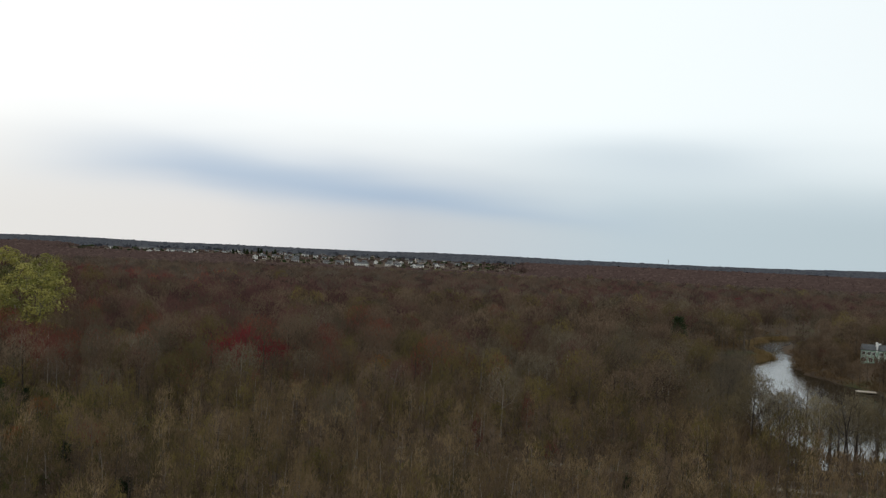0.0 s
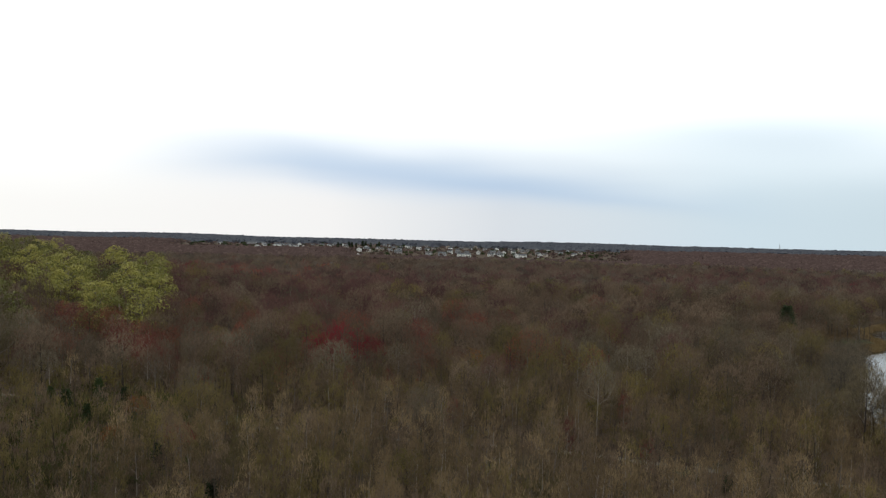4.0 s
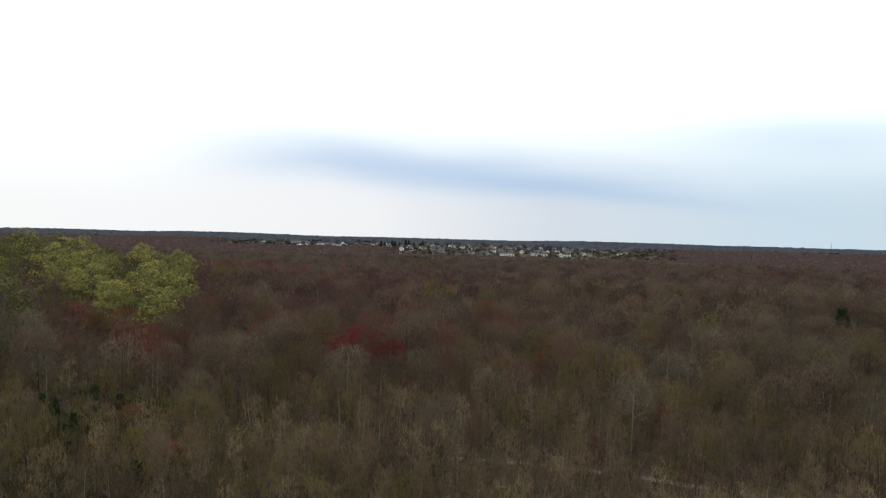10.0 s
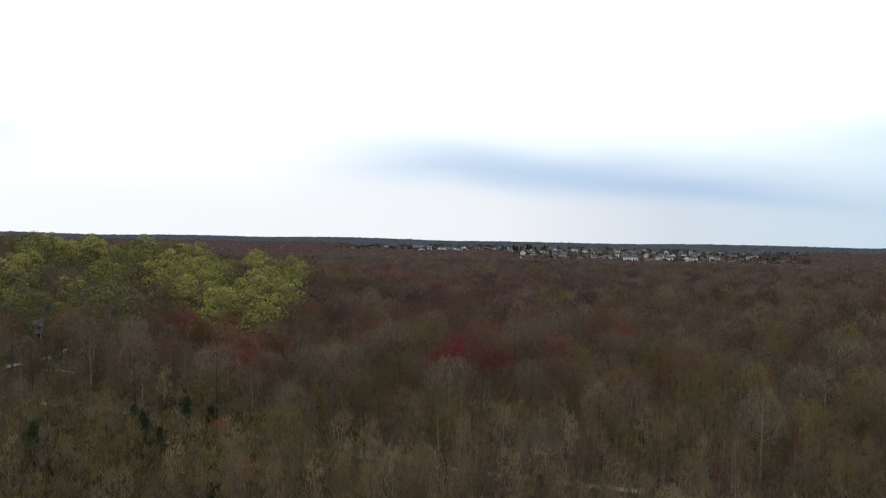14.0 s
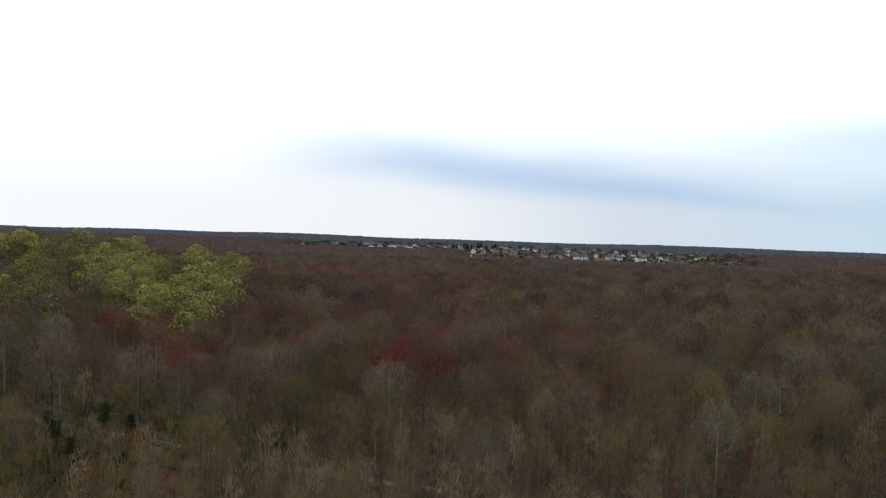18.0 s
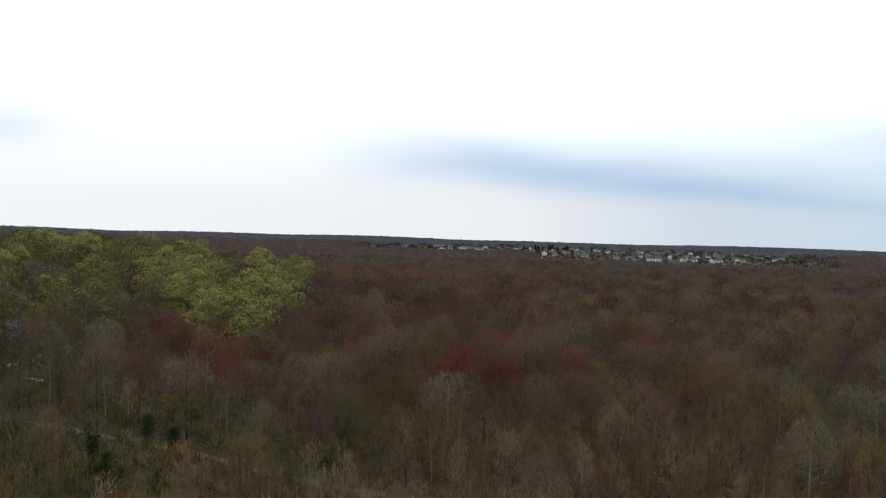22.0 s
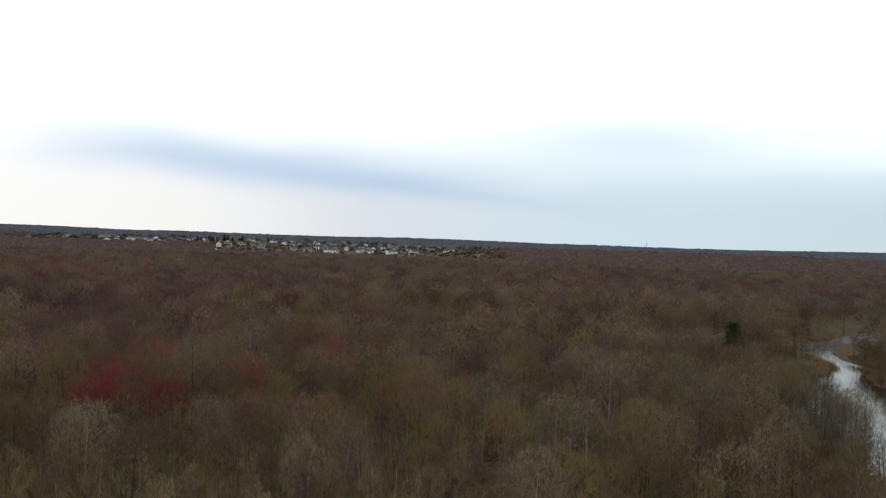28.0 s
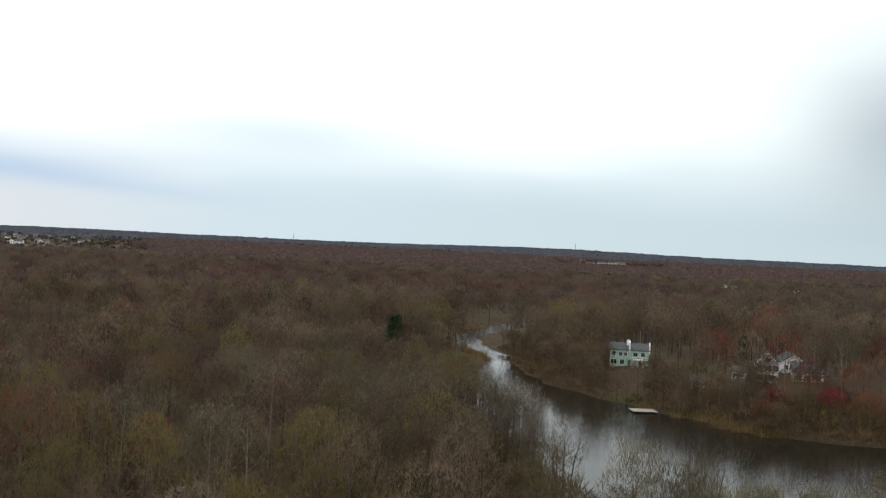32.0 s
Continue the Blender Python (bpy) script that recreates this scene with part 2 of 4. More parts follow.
def river_gap(x, y):
    """Distance outside the river's edge; negative in the water. Works on arrays."""
    best = np.full(np.shape(x), 1e9)
    for (x0, y0, w0), (x1, y1, w1) in [*zip(RIVER, RIVER[1:]), *zip(BAY, BAY[1:])]:
        dx, dy = x1 - x0, y1 - y0
        t = np.clip(((x - x0) * dx + (y - y0) * dy) / (dx * dx + dy * dy), 0, 1)
        best = np.minimum(best, np.hypot(x - x0 - t * dx, y - y0 - t * dy) - (w0 + t * (w1 - w0)))
    wob = 1.0 * np.sin(x * 0.11 + 1.3 * np.sin(y * 0.07)) + 0.9 * np.sin(y * 0.23 + x * 0.09)
    return best + wob


def left_bank(x, y):
    """True on the wooded side of the river, where the path runs."""
    return x < np.interp(y, [p[1] for p in RIVER[::-1]], [p[0] for p in RIVER[::-1]])


def smooth(v, a, b):
    t = np.clip((v - a) / (b - a), 0, 1)
    return t * t * (3 - 2 * t)


def hump(x, y, cx, cy, rx, ry, h):
    return h * np.exp(-((x - cx) / rx) ** 2 - ((y - cy) / ry) ** 2)


# rises under the lone houses in the woods
KNOLLS = [(-3, 1159), (699, 796), (831, 835), (824, 816), (936, 850), (976, 859), (1047, 845), (1036, 823), (1116, 859)]


def ground_z(x, y):
    x, y = np.asarray(x, float), np.asarray(y, float)
    g = river_gap(x, y)
    d = np.hypot(x, y)
    land = 2.2 + 0.8 * np.sin(x * 0.021 + 0.7) * np.cos(y * 0.017) + 0.5 * np.sin(x * 0.06 + y * 0.045)
    land = land + hump(x, y, -180, 490, 140, 170, 12) + hump(x, y, -290, 620, 130, 190, 17) + hump(x, y, 150, 520, 60, 70, 3.5) + hump(x, y, 312, 358, 62, 85, 6.5) + hump(x, y, 263, 373, 16, 16, 1.6)
    land = land + 8 * smooth(d, 1600, 2200) + 9 * smooth(d, 2300, 4900) + hump(x, y, 2700, 3300, 700, 500, 12)
    land = land + smooth(d, 2200, 4200) * (3 * np.sin(x * 0.0031 + 1) * np.sin(y * 0.0023) + 2.5 * np.sin(x * 0.0073 + y * 0.004))
    for kx, ky in KNOLLS:
        land = land + hump(x, y, kx, ky, 40, 40, 3.0)
    bank = smooth(g, -1.0, 14.0)
    return np.where(g < 0, np.maximum(-1.6, g * 0.35), 0.12 + bank * land) - 0.1


def arrays_mesh(name, verts, faces, mat, tint=None, smooth_faces=False):
    """A mesh from arrays: verts n x 3, faces m x 3 or m x 4."""
    me = bpy.data.meshes.new(name)
    verts, faces = np.asarray(verts, np.float32), np.asarray(faces, np.int32)
    k = faces.shape[1]
    me.vertices.add(len(verts))
    me.vertices.foreach_set("co", verts.ravel())
    me.loops.add(faces.size)
    me.loops.foreach_set("vertex_index", faces.ravel())
    me.polygons.add(len(faces))
    me.polygons.foreach_set("loop_start", np.arange(0, faces.size, k, dtype=np.int32))
    if smooth_faces:
        me.polygons.foreach_set("use_smooth", np.ones(len(faces), bool))
    me.update(calc_edges=True)
    if tint is not None:
        a = me.attributes.new("tint", "FLOAT", "POINT")
        a.data.foreach_set("value", np.asarray(tint, np.float32))
    me.materials.append(mat)
    return me


def spaced(lo, a, b, hi, fine, grow):
    mid = list(np.arange(a, b + 0.1, fine))
    up, s = [], fine
    while (up[-1] if up else b) < hi:
        s *= grow
        up.append((up[-1] if up else b) + s)
    dn, s = [], fine
    while (dn[-1] if dn else a) > lo:
        s *= grow
        dn.append((dn[-1] if dn else a) - s)
    return np.array(dn[::-1] + mid + up)


gx, gy = spaced(-5200, -160, 400, 5200, 4.0, 1.09), spaced(-2500, 60, 620, 5600, 4.0, 1.09)
XX, YY = np.meshgrid(gx, gy)
idx = np.arange(XX.size).reshape(XX.shape)
quads = np.stack([idx[:-1, :-1], idx[:-1, 1:], idx[1:, 1:], idx[1:, :-1]], -1).reshape(-1, 4)

mg, n, b = material("leaf_litter")
pos = n.add("ShaderNodeNewGeometry").outputs["Position"]
litter = n.ramp(n.noise(pos, 0.9, 5.0, 0.65), [(0.3, (0.026, 0.018, 0.012)), (0.5, (0.050, 0.034, 0.021)), (0.7, (0.088, 0.061, 0.036))])
grass = n.ramp(n.noise(pos, 1.4, 4.0), [(0.3, (0.03, 0.034, 0.012)), (0.7, (0.07, 0.073, 0.025))])
n.put(b.inputs["Base Color"], n.mix(n.step(n.noise(pos, 0.028, 3.0), 0.56, 0.7), litter, grass))
b.inputs["Roughness"].default_value = 0.95
b.inputs["Specular IOR Level"].default_value = 0.1
bu = n.add("ShaderNodeBump")
bu.inputs["Strength"].default_value, bu.inputs["Distance"].default_value = 0.6, 0.3
n.put(bu.inputs["Height"], n.noise(pos, 2.5, 4.0))
n.put(b.inputs["Normal"], bu.outputs[0])
ground = new("ground", arrays_mesh("ground", np.stack([XX.ravel(), YY.ravel(), ground_z(XX, YY).ravel()], -1), quads, mg, smooth_faces=True))
tagged(ground, "brown leaf litter and thin grass on the forest floor", "ground", kind="structure")

mw, n, b = material("river_water")
b.inputs["Base Color"].default_value = (0.012, 0.011, 0.008, 1)
b.inputs["Roughness"].default_value, b.inputs["IOR"].default_value = 0.09, 1.33
b.inputs["Specular IOR Level"].default_value = 0.2
pos = n.add("ShaderNodeNewGeometry").outputs["Position"]
bu = n.add("ShaderNodeBump")
bu.inputs["Strength"].default_value, bu.inputs["Distance"].default_value = 0.45, 0.06
n.put(bu.inputs["Height"], n.noise(pos, 1.1, 3.0))
n.put(b.inputs["Normal"], bu.outputs[0])
wx, wy = np.meshgrid(np.linspace(100, 460, 31), np.linspace(60, 620, 41))
wi = np.arange(wx.size).reshape(wx.shape)
wq = np.stack([wi[:-1, :-1], wi[:-1, 1:], wi[1:, 1:], wi[1:, :-1]], -1).reshape(-1, 4)
wmid = np.stack([wx[:-1, :-1] + 6, wy[:-1, :-1] + 7], -1).reshape(-1, 2)
wq = wq[river_gap(wmid[:, 0], wmid[:, 1]) < 14]
water = new("water", arrays_mesh("water", np.stack([wx.ravel(), wy.ravel(), 0 * wx.ravel()], -1), wq, mw))
tagged(water, "dark still river water that mirrors the pale sky", "river", kind="structure")

# ---- trees ----
rng = np.random.default_rng(11)


def tube(points, radii, sides=4):
    """A tapered stem through the points, as arrays."""
    v, f = [], []
    pts = [np.asarray(p, float) for p in points]
    for i, (p, r) in enumerate(zip(pts, radii)):
        d = pts[min(i + 1, len(pts) - 1)] - pts[max(i - 1, 0)]
        d = d / (np.linalg.norm(d) + 1e-9)
        s = np.cross(d, (0.3, 0.9, 0.2))
        s = s / (np.linalg.norm(s) + 1e-9)
        q = np.cross(d, s)
        for k in range(sides):
            a = 2 * math.pi * k / sides
            v.append(p + r * (math.cos(a) * s + math.sin(a) * q))
    for i in range(len(pts) - 1):
        for k in range(sides):
            a, b2 = i * sides + k, i * sides + (k + 1) % sides
            f += [(a, b2, b2 + sides), (a, b2 + sides, a + sides)]
    return np.array(v), np.array(f)


def joined(parts):
    vs, fs, o = [], [], 0
    for v, f in parts:
        vs.append(v)
        fs.append(f + o)
        o += len(v)
    return np.concatenate(vs), np.concatenate(fs)


def slivers(base, way, length, width, r, out=None):
    """One thin triangle for each twig; out: the way that its flat side faces."""
    n_ = len(base)
    side = np.cross(way, r.normal(size=(n_, 3)) if out is None else out)
    side /= np.linalg.norm(side, axis=1)[:, None] + 1e-9
    a, b2, c = base - side * width[:, None] / 2, base + side * width[:, None] / 2, base + way * length[:, None]
    return np.stack([a, b2, c], 1).reshape(-1, 3), np.arange(3 * n_).reshape(-1, 3)


def bare_tree(seed, h, rad, base, limbs=9, twigs=420, tlen=1.3, twid=0.07, sub=3, trunk_r=None, lean=0.03, sides=4, dome=0.0, flat=0.0):
    """A leafless tree: wood (trunk and limbs) and twigs, each as (verts, faces)."""
    r = np.random.default_rng(seed)
    tr = trunk_r or 0.010 * h
    bend = r.normal(size=2) * lean * h
    stem = [np.array([bend[0] * t * t, bend[1] * t * t, h * 0.86 * t]) for t in (0, 0.3, 0.6, 1.0)]
    wood = [tube(stem, [tr * 1.25, tr, tr * 0.7, tr * 0.2], sides + 1)]
    tips = []
    for i in range(limbs):
        t = base + (0.95 - base) * (i + r.random()) / limbs
        p = np.array([bend[0] * t * t, bend[1] * t * t, h * 0.86 * t])
        a = i * 2.4 + r.random() * 0.8
        reach = rad * (0.55 + 0.5 * r.random()) * math.sqrt(max(0.12, 1 - ((t - base) / (1.02 - base)) ** 2.2))
        rise = (0.35 + 0.75 * r.random()) * reach + 0.05 * h
        q = p + np.array([math.cos(a) * reach * 0.55, math.sin(a) * reach * 0.55, rise * 0.4])
        e = p + np.array([math.cos(a + 0.2) * reach, math.sin(a + 0.2) * reach, rise])
        e[2] = min(e[2], h)
        lr = tr * (0.48 - 0.25 * t)
        wood.append(tube([p, q, e], [lr, lr * 0.65, lr * 0.2], 3))
        tips += [(q, 0.6), (e, 1.0), ((q + e) / 2, 0.8)]
        for j in range(sub):
            s0 = q + (e - q) * (0.1 + 0.7 * r.random())
            e2 = s0 + r.normal(size=3) * np.array([0.28, 0.28, 0.12]) * rad + np.array([0, 0, 0.22 * rad])
            e2[2] = min(e2[2], h * 1.01)
            wood.append(tube([s0, e2], [lr * 0.4, lr * 0.1], 3))
            tips += [(e2, 1.0), ((s0 + e2) / 2, 0.8)]
    tips.append((stem[-1], 1.0))
    tp = np.array([q for q, _ in tips])
    pick = r.integers(0, len(tp), twigs)
    base_p = tp[pick] + r.normal(size=(twigs, 3)) * np.array([0.16, 0.16, 0.09]) * rad
    if dome:
        m_ = int(twigs * dome)
        n3 = r.normal(size=(m_, 3))
        n3[:, 2] = np.abs(n3[:, 2]) * np.where(r.random(m_) < 0.22, -0.5, 1.0)
        n3 /= np.linalg.norm(n3, axis=1)[:, None]
        th, ph = np.arctan2(n3[:, 1], n3[:, 0]), n3[:, 2]
        lump = 1 + 0.13 * np.sin(3 * th + seed) + 0.10 * np.sin(5 * th + 4 * ph + seed) + 0.08 * np.sin(9 * ph + 2 * th)
        cz = h * (0.5 + 0.32 * base)
        crust = n3
        base_p[:m_] = n3 * (lump * (0.8 + 0.18 * r.random(m_) ** 0.5))[:, None] * np.array([rad, rad, h - cz]) * 0.94 + np.array([bend[0] * 0.6, bend[1] * 0.6, cz])
    out = base_p - np.array([bend[0] * 0.5, bend[1] * 0.5, h * base * 0.8])
    out = out / (np.linalg.norm(out, axis=1)[:, None] + 1e-9)
    way = out * 0.7 + np.array([0, 0, 0.55]) + r.normal(size=(twigs, 3)) * 0.45
    faces_out = r.normal(size=(twigs, 3))
    if dome:
        lie = np.flatnonzero(r.random(m_) < flat)
        n_out = crust[lie]
        tang = np.array([0, 0, 1.0]) - n_out * n_out[:, 2:3] + r.normal(size=n_out.shape) * 0.55
        way[lie] = tang - n_out * (tang * n_out).sum(1)[:, None] + n_out * 0.25
        faces_out[lie] = n_out + r.normal(size=n_out.shape) * 0.35
    way /= np.linalg.norm(way, axis=1)[:, None]
    return joined(wood), slivers(base_p, way, tlen * (0.6 + 0.8 * r.random(twigs)), twid * (0.7 + 0.6 * r.random(twigs)), r, faces_out)


def leafy_tree(seed, h, rad, base, leaves=700, size=0.55, lumps=12):
    """A tree in young leaf: clumps of small leaves round the ends of the limbs, with gaps between them."""
    r = np.random.default_rng(seed)
    tr = 0.012 * h
    wood = [tube([(0, 0, 0), (0.1, 0.1, h * 0.4), (0.2, -0.1, h * 0.9)], [tr * 1.2, tr, tr * 0.25], 5)]
    centres = []
    for i in range(lumps):
        t = base + (0.97 - base) * (i + 0.5) / lumps
        a = i * 2.4 + r.random()
        w = math.sqrt(max(0.08, 1 - (abs(t - base - 0.3 * (1 - base)) / (0.75 * (1 - base))) ** 2)) if t < 0.97 else 0.2
        c = np.array([math.cos(a) * rad * w * 0.72, math.sin(a) * rad * w * 0.72, h * t])
        wood.append(tube([(0.1, 0, h * max(0.2, t - 0.16)), c * 0.6 + np.array([0, 0, h * t * 0.37]), c], [tr * 0.45, tr * 0.3, tr * 0.08], 3))
        centres.append(c)
    centres = np.array(centres)
    k = r.integers(0, lumps, leaves)
    off = r.normal(size=(leaves, 3))
    off[:, 2] = np.where(off[:, 2] < -0.3, -off[:, 2], off[:, 2])  # the undersides are thin
    off = off / np.linalg.norm(off, axis=1)[:, None] * (0.6 + 0.4 * r.random(leaves)[:, None] ** 0.5)
    p = centres[k] + off * rad * np.array([0.44, 0.44, 0.34]) * (0.8 + 0.4 * r.random((lumps, 1)))[k]
    face = off + np.array([0, 0, 0.25]) + r.normal(size=(leaves, 3)) * 0.35
    u = np.cross(face, r.normal(size=(leaves, 3)))
    u /= np.linalg.norm(u, axis=1)[:, None]
    w2 = np.cross(u, face)
    w2 /= np.linalg.norm(w2, axis=1)[:, None]
    s = size * (0.6 + 0.8 * r.random((leaves, 1)))
    v = np.stack([p - u * s, p + w2 * s * 0.7, p + u * s, p - w2 * s * 0.7], 1).reshape(-1, 3)
    i4 = np.arange(leaves)[:, None] * 4
    f = np.concatenate([i4 + np.array([[0, 1, 2]]), i4 + np.array([[0, 2, 3]])])
    return joined(wood), (v, f)


def conifer_tree(seed, h, rad, base, needles=900, size=0.35, tiers=14, taper=0.9):
    """An evergreen: whorls of boughs with needle sprays."""
    r = np.random.default_rng(seed)
    tr = 0.012 * h
    wood = [tube([(0, 0, 0), (0.05, 0, h * 0.5), (0, 0.05, h * 0.98)], [tr * 1.2, tr * 0.8, tr * 0.1], 6)]
    ps, ws = [], []
    for i in range(tiers):
        t = base + (0.98 - base) * (i + 0.4 * r.random()) / tiers
        fall = (1 - (t - base) / (1 - base)) ** taper
        for j in range(5):
            a = j * 1.257 + i * 0.7 + r.random() * 0.5
            L = rad * (0.25 + 0.75 * fall) * (0.6 + 0.5 * r.random())
            e = np.array([math.cos(a) * L, math.sin(a) * L, h * t + 0.12 * L])
            wood.append(tube([(0, 0, h * t - 0.1), e], [tr * 0.25, tr * 0.06], 3))
            m = max(3, int(needles / (tiers * 5)))
            q = r.random(m) ** 0.6
            ps.append(np.array([0, 0, h * t]) + q[:, None] * (e - np.array([0, 0, h * t])) + r.normal(size=(m, 3)) * 0.10 * rad)
            w = np.array([math.cos(a), math.sin(a), 0.35]) + r.normal(size=(m, 3)) * 0.6
            ws.append(w / np.linalg.norm(w, axis=1)[:, None])
    p, w = np.concatenate(ps), np.concatenate(ws)
    m = len(p)
    return joined(wood), slivers(p, w, size * 2.4 * (0.6 + 0.8 * r.random(m)), size * (0.6 + 0.6 * r.random(m)), r)


def thing_tree(name, wood, crown, mats, label, category, group=""):
    """One tree as a thing: an Empty with its trunk and its crown."""
    e = new(name)
    for part_name, (v, f), mat in (("trunk", wood, mats[0]), ("crown", crown, mats[1])):
        ob = new(part_name, arrays_mesh(part_name, v, f, mat))
        ob.parent = e
    return tagged(e, label, category, group)


def spin(x, y, sc, rz):
    return Matrix.LocRotScale((x, y, float(ground_z(x, y)) - 0.15), Euler((0, 0, rz)), (sc, sc, sc))


def place(proto, x, y, sc, rz):
    ob = copy_thing(proto, Matrix.Identity(4))
    ob.matrix_basis = spin(x, y, sc, rz)
    return ob


def merged(name, protos, spots, mat, label, category, which, tallness=None):
    """Many trees far apart from the path, joined: spots are rows of x, y, scale, turn, prototype."""
    vs, fs, ts, o = [], [], [], 0
    zs = ground_z(spots[:, 0], spots[:, 1]) - 0.15
    for (x, y, sc, rz, k), z in zip(spots, zs):
        v, f = protos[int(k) % len(protos)][which]
        c, s = math.cos(rz) * sc, math.sin(rz) * sc
        q = np.empty_like(v)
        q[:, 0], q[:, 1], q[:, 2] = v[:, 0] * c - v[:, 1] * s + x, v[:, 0] * s + v[:, 1] * c + y, v[:, 2] * (tallness or sc) + z
        vs.append(q)
        fs.append(f + o)
        ts.append(np.full(len(v), (x * 0.137 + y * 0.291) % 1.0))
        o += len(v)
    ob = new(name, arrays_mesh(name, np.concatenate(vs), np.concatenate(fs), mat, np.concatenate(ts)))
    return tagged(ob, label, category, kind="stuff")


# clearings: the trail and the house lots
TRAIL = [(-150, 300), (-110, 278), (-78, 264), (-60, 256), (-43, 249), (-31, 242), (-20, 236), (3, 229), (24, 222), (45, 214), (60, 204), (74, 193), (85, 185), (93, 179), (130, 158), (200, 126)]


def trail_gap(x, y):
    """Distance from the trail, below zero on the side where the path comes from."""
    best, side = np.full(np.shape(x), 1e9), np.ones(np.shape(x))
    for (x0, y0), (x1, y1) in zip(TRAIL, TRAIL[1:]):
        dx, dy = x1 - x0, y1 - y0
        t = np.clip(((x - x0) * dx + (y - y0) * dy) / (dx * dx + dy * dy), 0, 1)
        q = np.hypot(x - x0 - t * dx, y - y0 - t * dy)
        side = np.where(q < best, np.sign(dx * (y - y0) - dy * (x - x0)), side)
        best = np.minimum(best, q)
    return best * side


LOTS = [(261, 371, 9), (254, 363, 8), (247, 355, 7), (241, 348, 5.5), (280, 331, 6), (274, 325, 6), (268, 318, 3), (258, 338, 4.5), (275, 337, 4), (296, 335, 5), (290, 324, 6), (-141, 362, 7), (-121, 337, 6.5), (-118, 326, 8), (-112, 316, 8), (-106, 304, 6.5), (-101, 294, 5), (-96, 284, 4.5),
        (124, 552, 14), (118, 526, 13), (111, 496, 12), (105, 468, 11), (99, 442, 10), (94, 419, 9), (88, 396, 7.5), (83, 376, 5.5), (165, 728, 14), (160, 708, 12),
        *[(kx * f, ky * f, 8) for kx, ky in KNOLLS for f in (1.0, 0.988)]]


def free(x, y, r):
    """Where tall trees may stand."""
    g, t, left = river_gap(x, y), trail_gap(x, y), left_bank(x, y)
    dice = r.random(len(x))
    ok = (g > 2.0) & ((t > 2.9) | (t < -3.4)) & ((t > 0) | (t < np.where(x < -25, -21, -15)) | (dice < 0.1))
    ok &= ~(left & (y > 395) & (y < 570) & (g < 7) & (x > 150))
    ok &= ~(~left & (y > 468) & (y < 565) & (g < 17))
    ok &= ~(left & (y > 300) & (y <= 395) & (g < 7) & (x > 100) & (dice > 0.4))
    ok &= ~((y <= 300) & (x > 95) & (x < 165) & (g < 22) & (dice > 0.12))
    az_, d_ = np.degrees(np.arctan2(x, y)), np.hypot(x, y)
    ok &= ~(left & (az_ > 28.3) & (az_ < 36) & (d_ > 212) & (d_ < 300) & (dice > 0.10))
    ok &= ~((y <= 300) & (x >= 165) & left & (g < 16) & (dice > 0.35))
    for cx, cy, rr in LOTS:
        ok &= np.hypot(x - cx, y - cy) > rr
    return ok


def scatter(x0, x1, y0, y1, gap, seed):
    """A loose grid of places."""
    r = np.random.default_rng(seed)
    px, py = np.meshgrid(np.arange(x0, x1, gap), np.arange(y0, y1, gap))
    return px.ravel() + r.uniform(-0.48, 0.48, px.size) * gap, py.ravel() + r.uniform(-0.48, 0.48, px.size) * gap


def drift(x, y, s, off=0.0):
    """A slow swell between -1 and 1, for stands of one kind of tree."""
    return (np.sin(x * s + off) * np.cos(y * s * 1.13 - off) + np.sin((x + y) * s * 0.63 + 2.1 * off) * 0.7 + np.sin((x - 1.7 * y) * s * 1.9 + off) * 0.4) / 2.1


def spots(x, y, lo, hi, r):
    return np.stack([x, y, r.uniform(lo, hi, len(x)), r.uniform(0, 6.28, len(x)), r.integers(0, 60, len(x))], -1)


def things(name, protos, rows, mats, label, category, group):
    """Single trees from prototypes: the first of each is built, the rest are copies."""
    made = {}
    for x, y, sc, rz, k in rows:
        k = int(k) % len(protos)
        if k not in made:
            made[k] = thing_tree(name, *protos[k], mats, label, category, group)
            made[k].matrix_basis = spin(x, y, sc, rz)
        else:
            place(made[k], x, y, sc, rz)


r2 = np.random.default_rng(3)
HIDE = []  # places of single trees, kept clear of the others
CRIMSON = [(7, 303, 1.35), (-1, 305, 1.1), (14, 304, 1.05), (288, 320, 0.8), (192, 420, 0.6), (236, 296, 0.55), (252, 288, 0.7), (246, 300, 0.6), (-24, 196, 0.6), (452, 848, 1.0)]
ORANGE = [(40, 310, 0.8), (47, 316, 0.75), (33, 306, 0.55), (-94, 354, 1.1), (-68, 352, 0.9), (377, 1030, 1.1), (107, 313, 0.5), (320, 380, 1.0), (308, 371, 0.9), (332, 388, 1.0), (344, 375, 1.0), (-38, 229, 0.55), (-37, 200, 0.5)]
REDDISH = [(-12, 289, 0.9), (-28, 315, 1.0), (-15, 331, 1.0), (-70, 330, 1.0), (-80, 322, 0.9), (-50, 330, 0.9), (30, 300, 0.8), (340, 392, 1.0), (262, 300, 0.8), (270, 310, 0.8), (258, 290, 0.7), (280, 300, 0.9)]
YELLOW = [(-72, 180, 0.6), (16, 168, 0.6), (-96, 250, 0.7), (112, 420, 0.9), (30, 400, 0.85), (90, 350, 0.8), (61, 490, 1.15), (68, 492, 1.0), (134, 588, 1.1), (123, 608, 1.1), (45, 926, 1.3), (-112, 692, 1.0), (150, 690, 1.1), (486, 1330, 1.2), (168, 640, 1.0), (92, 250, 0.45), (84, 262, 0.4), (-84, 262, 0.6), (-52, 262, 0.55), (-30, 206, 0.45), (-62, 196, 0.5), (-40, 186, 0.45), (-88, 214, 0.5), (48, 216, 0.45), (62, 228, 0.5), (30, 236, 0.4), (74, 214, 0.45), (-114, 328, 0.55)]
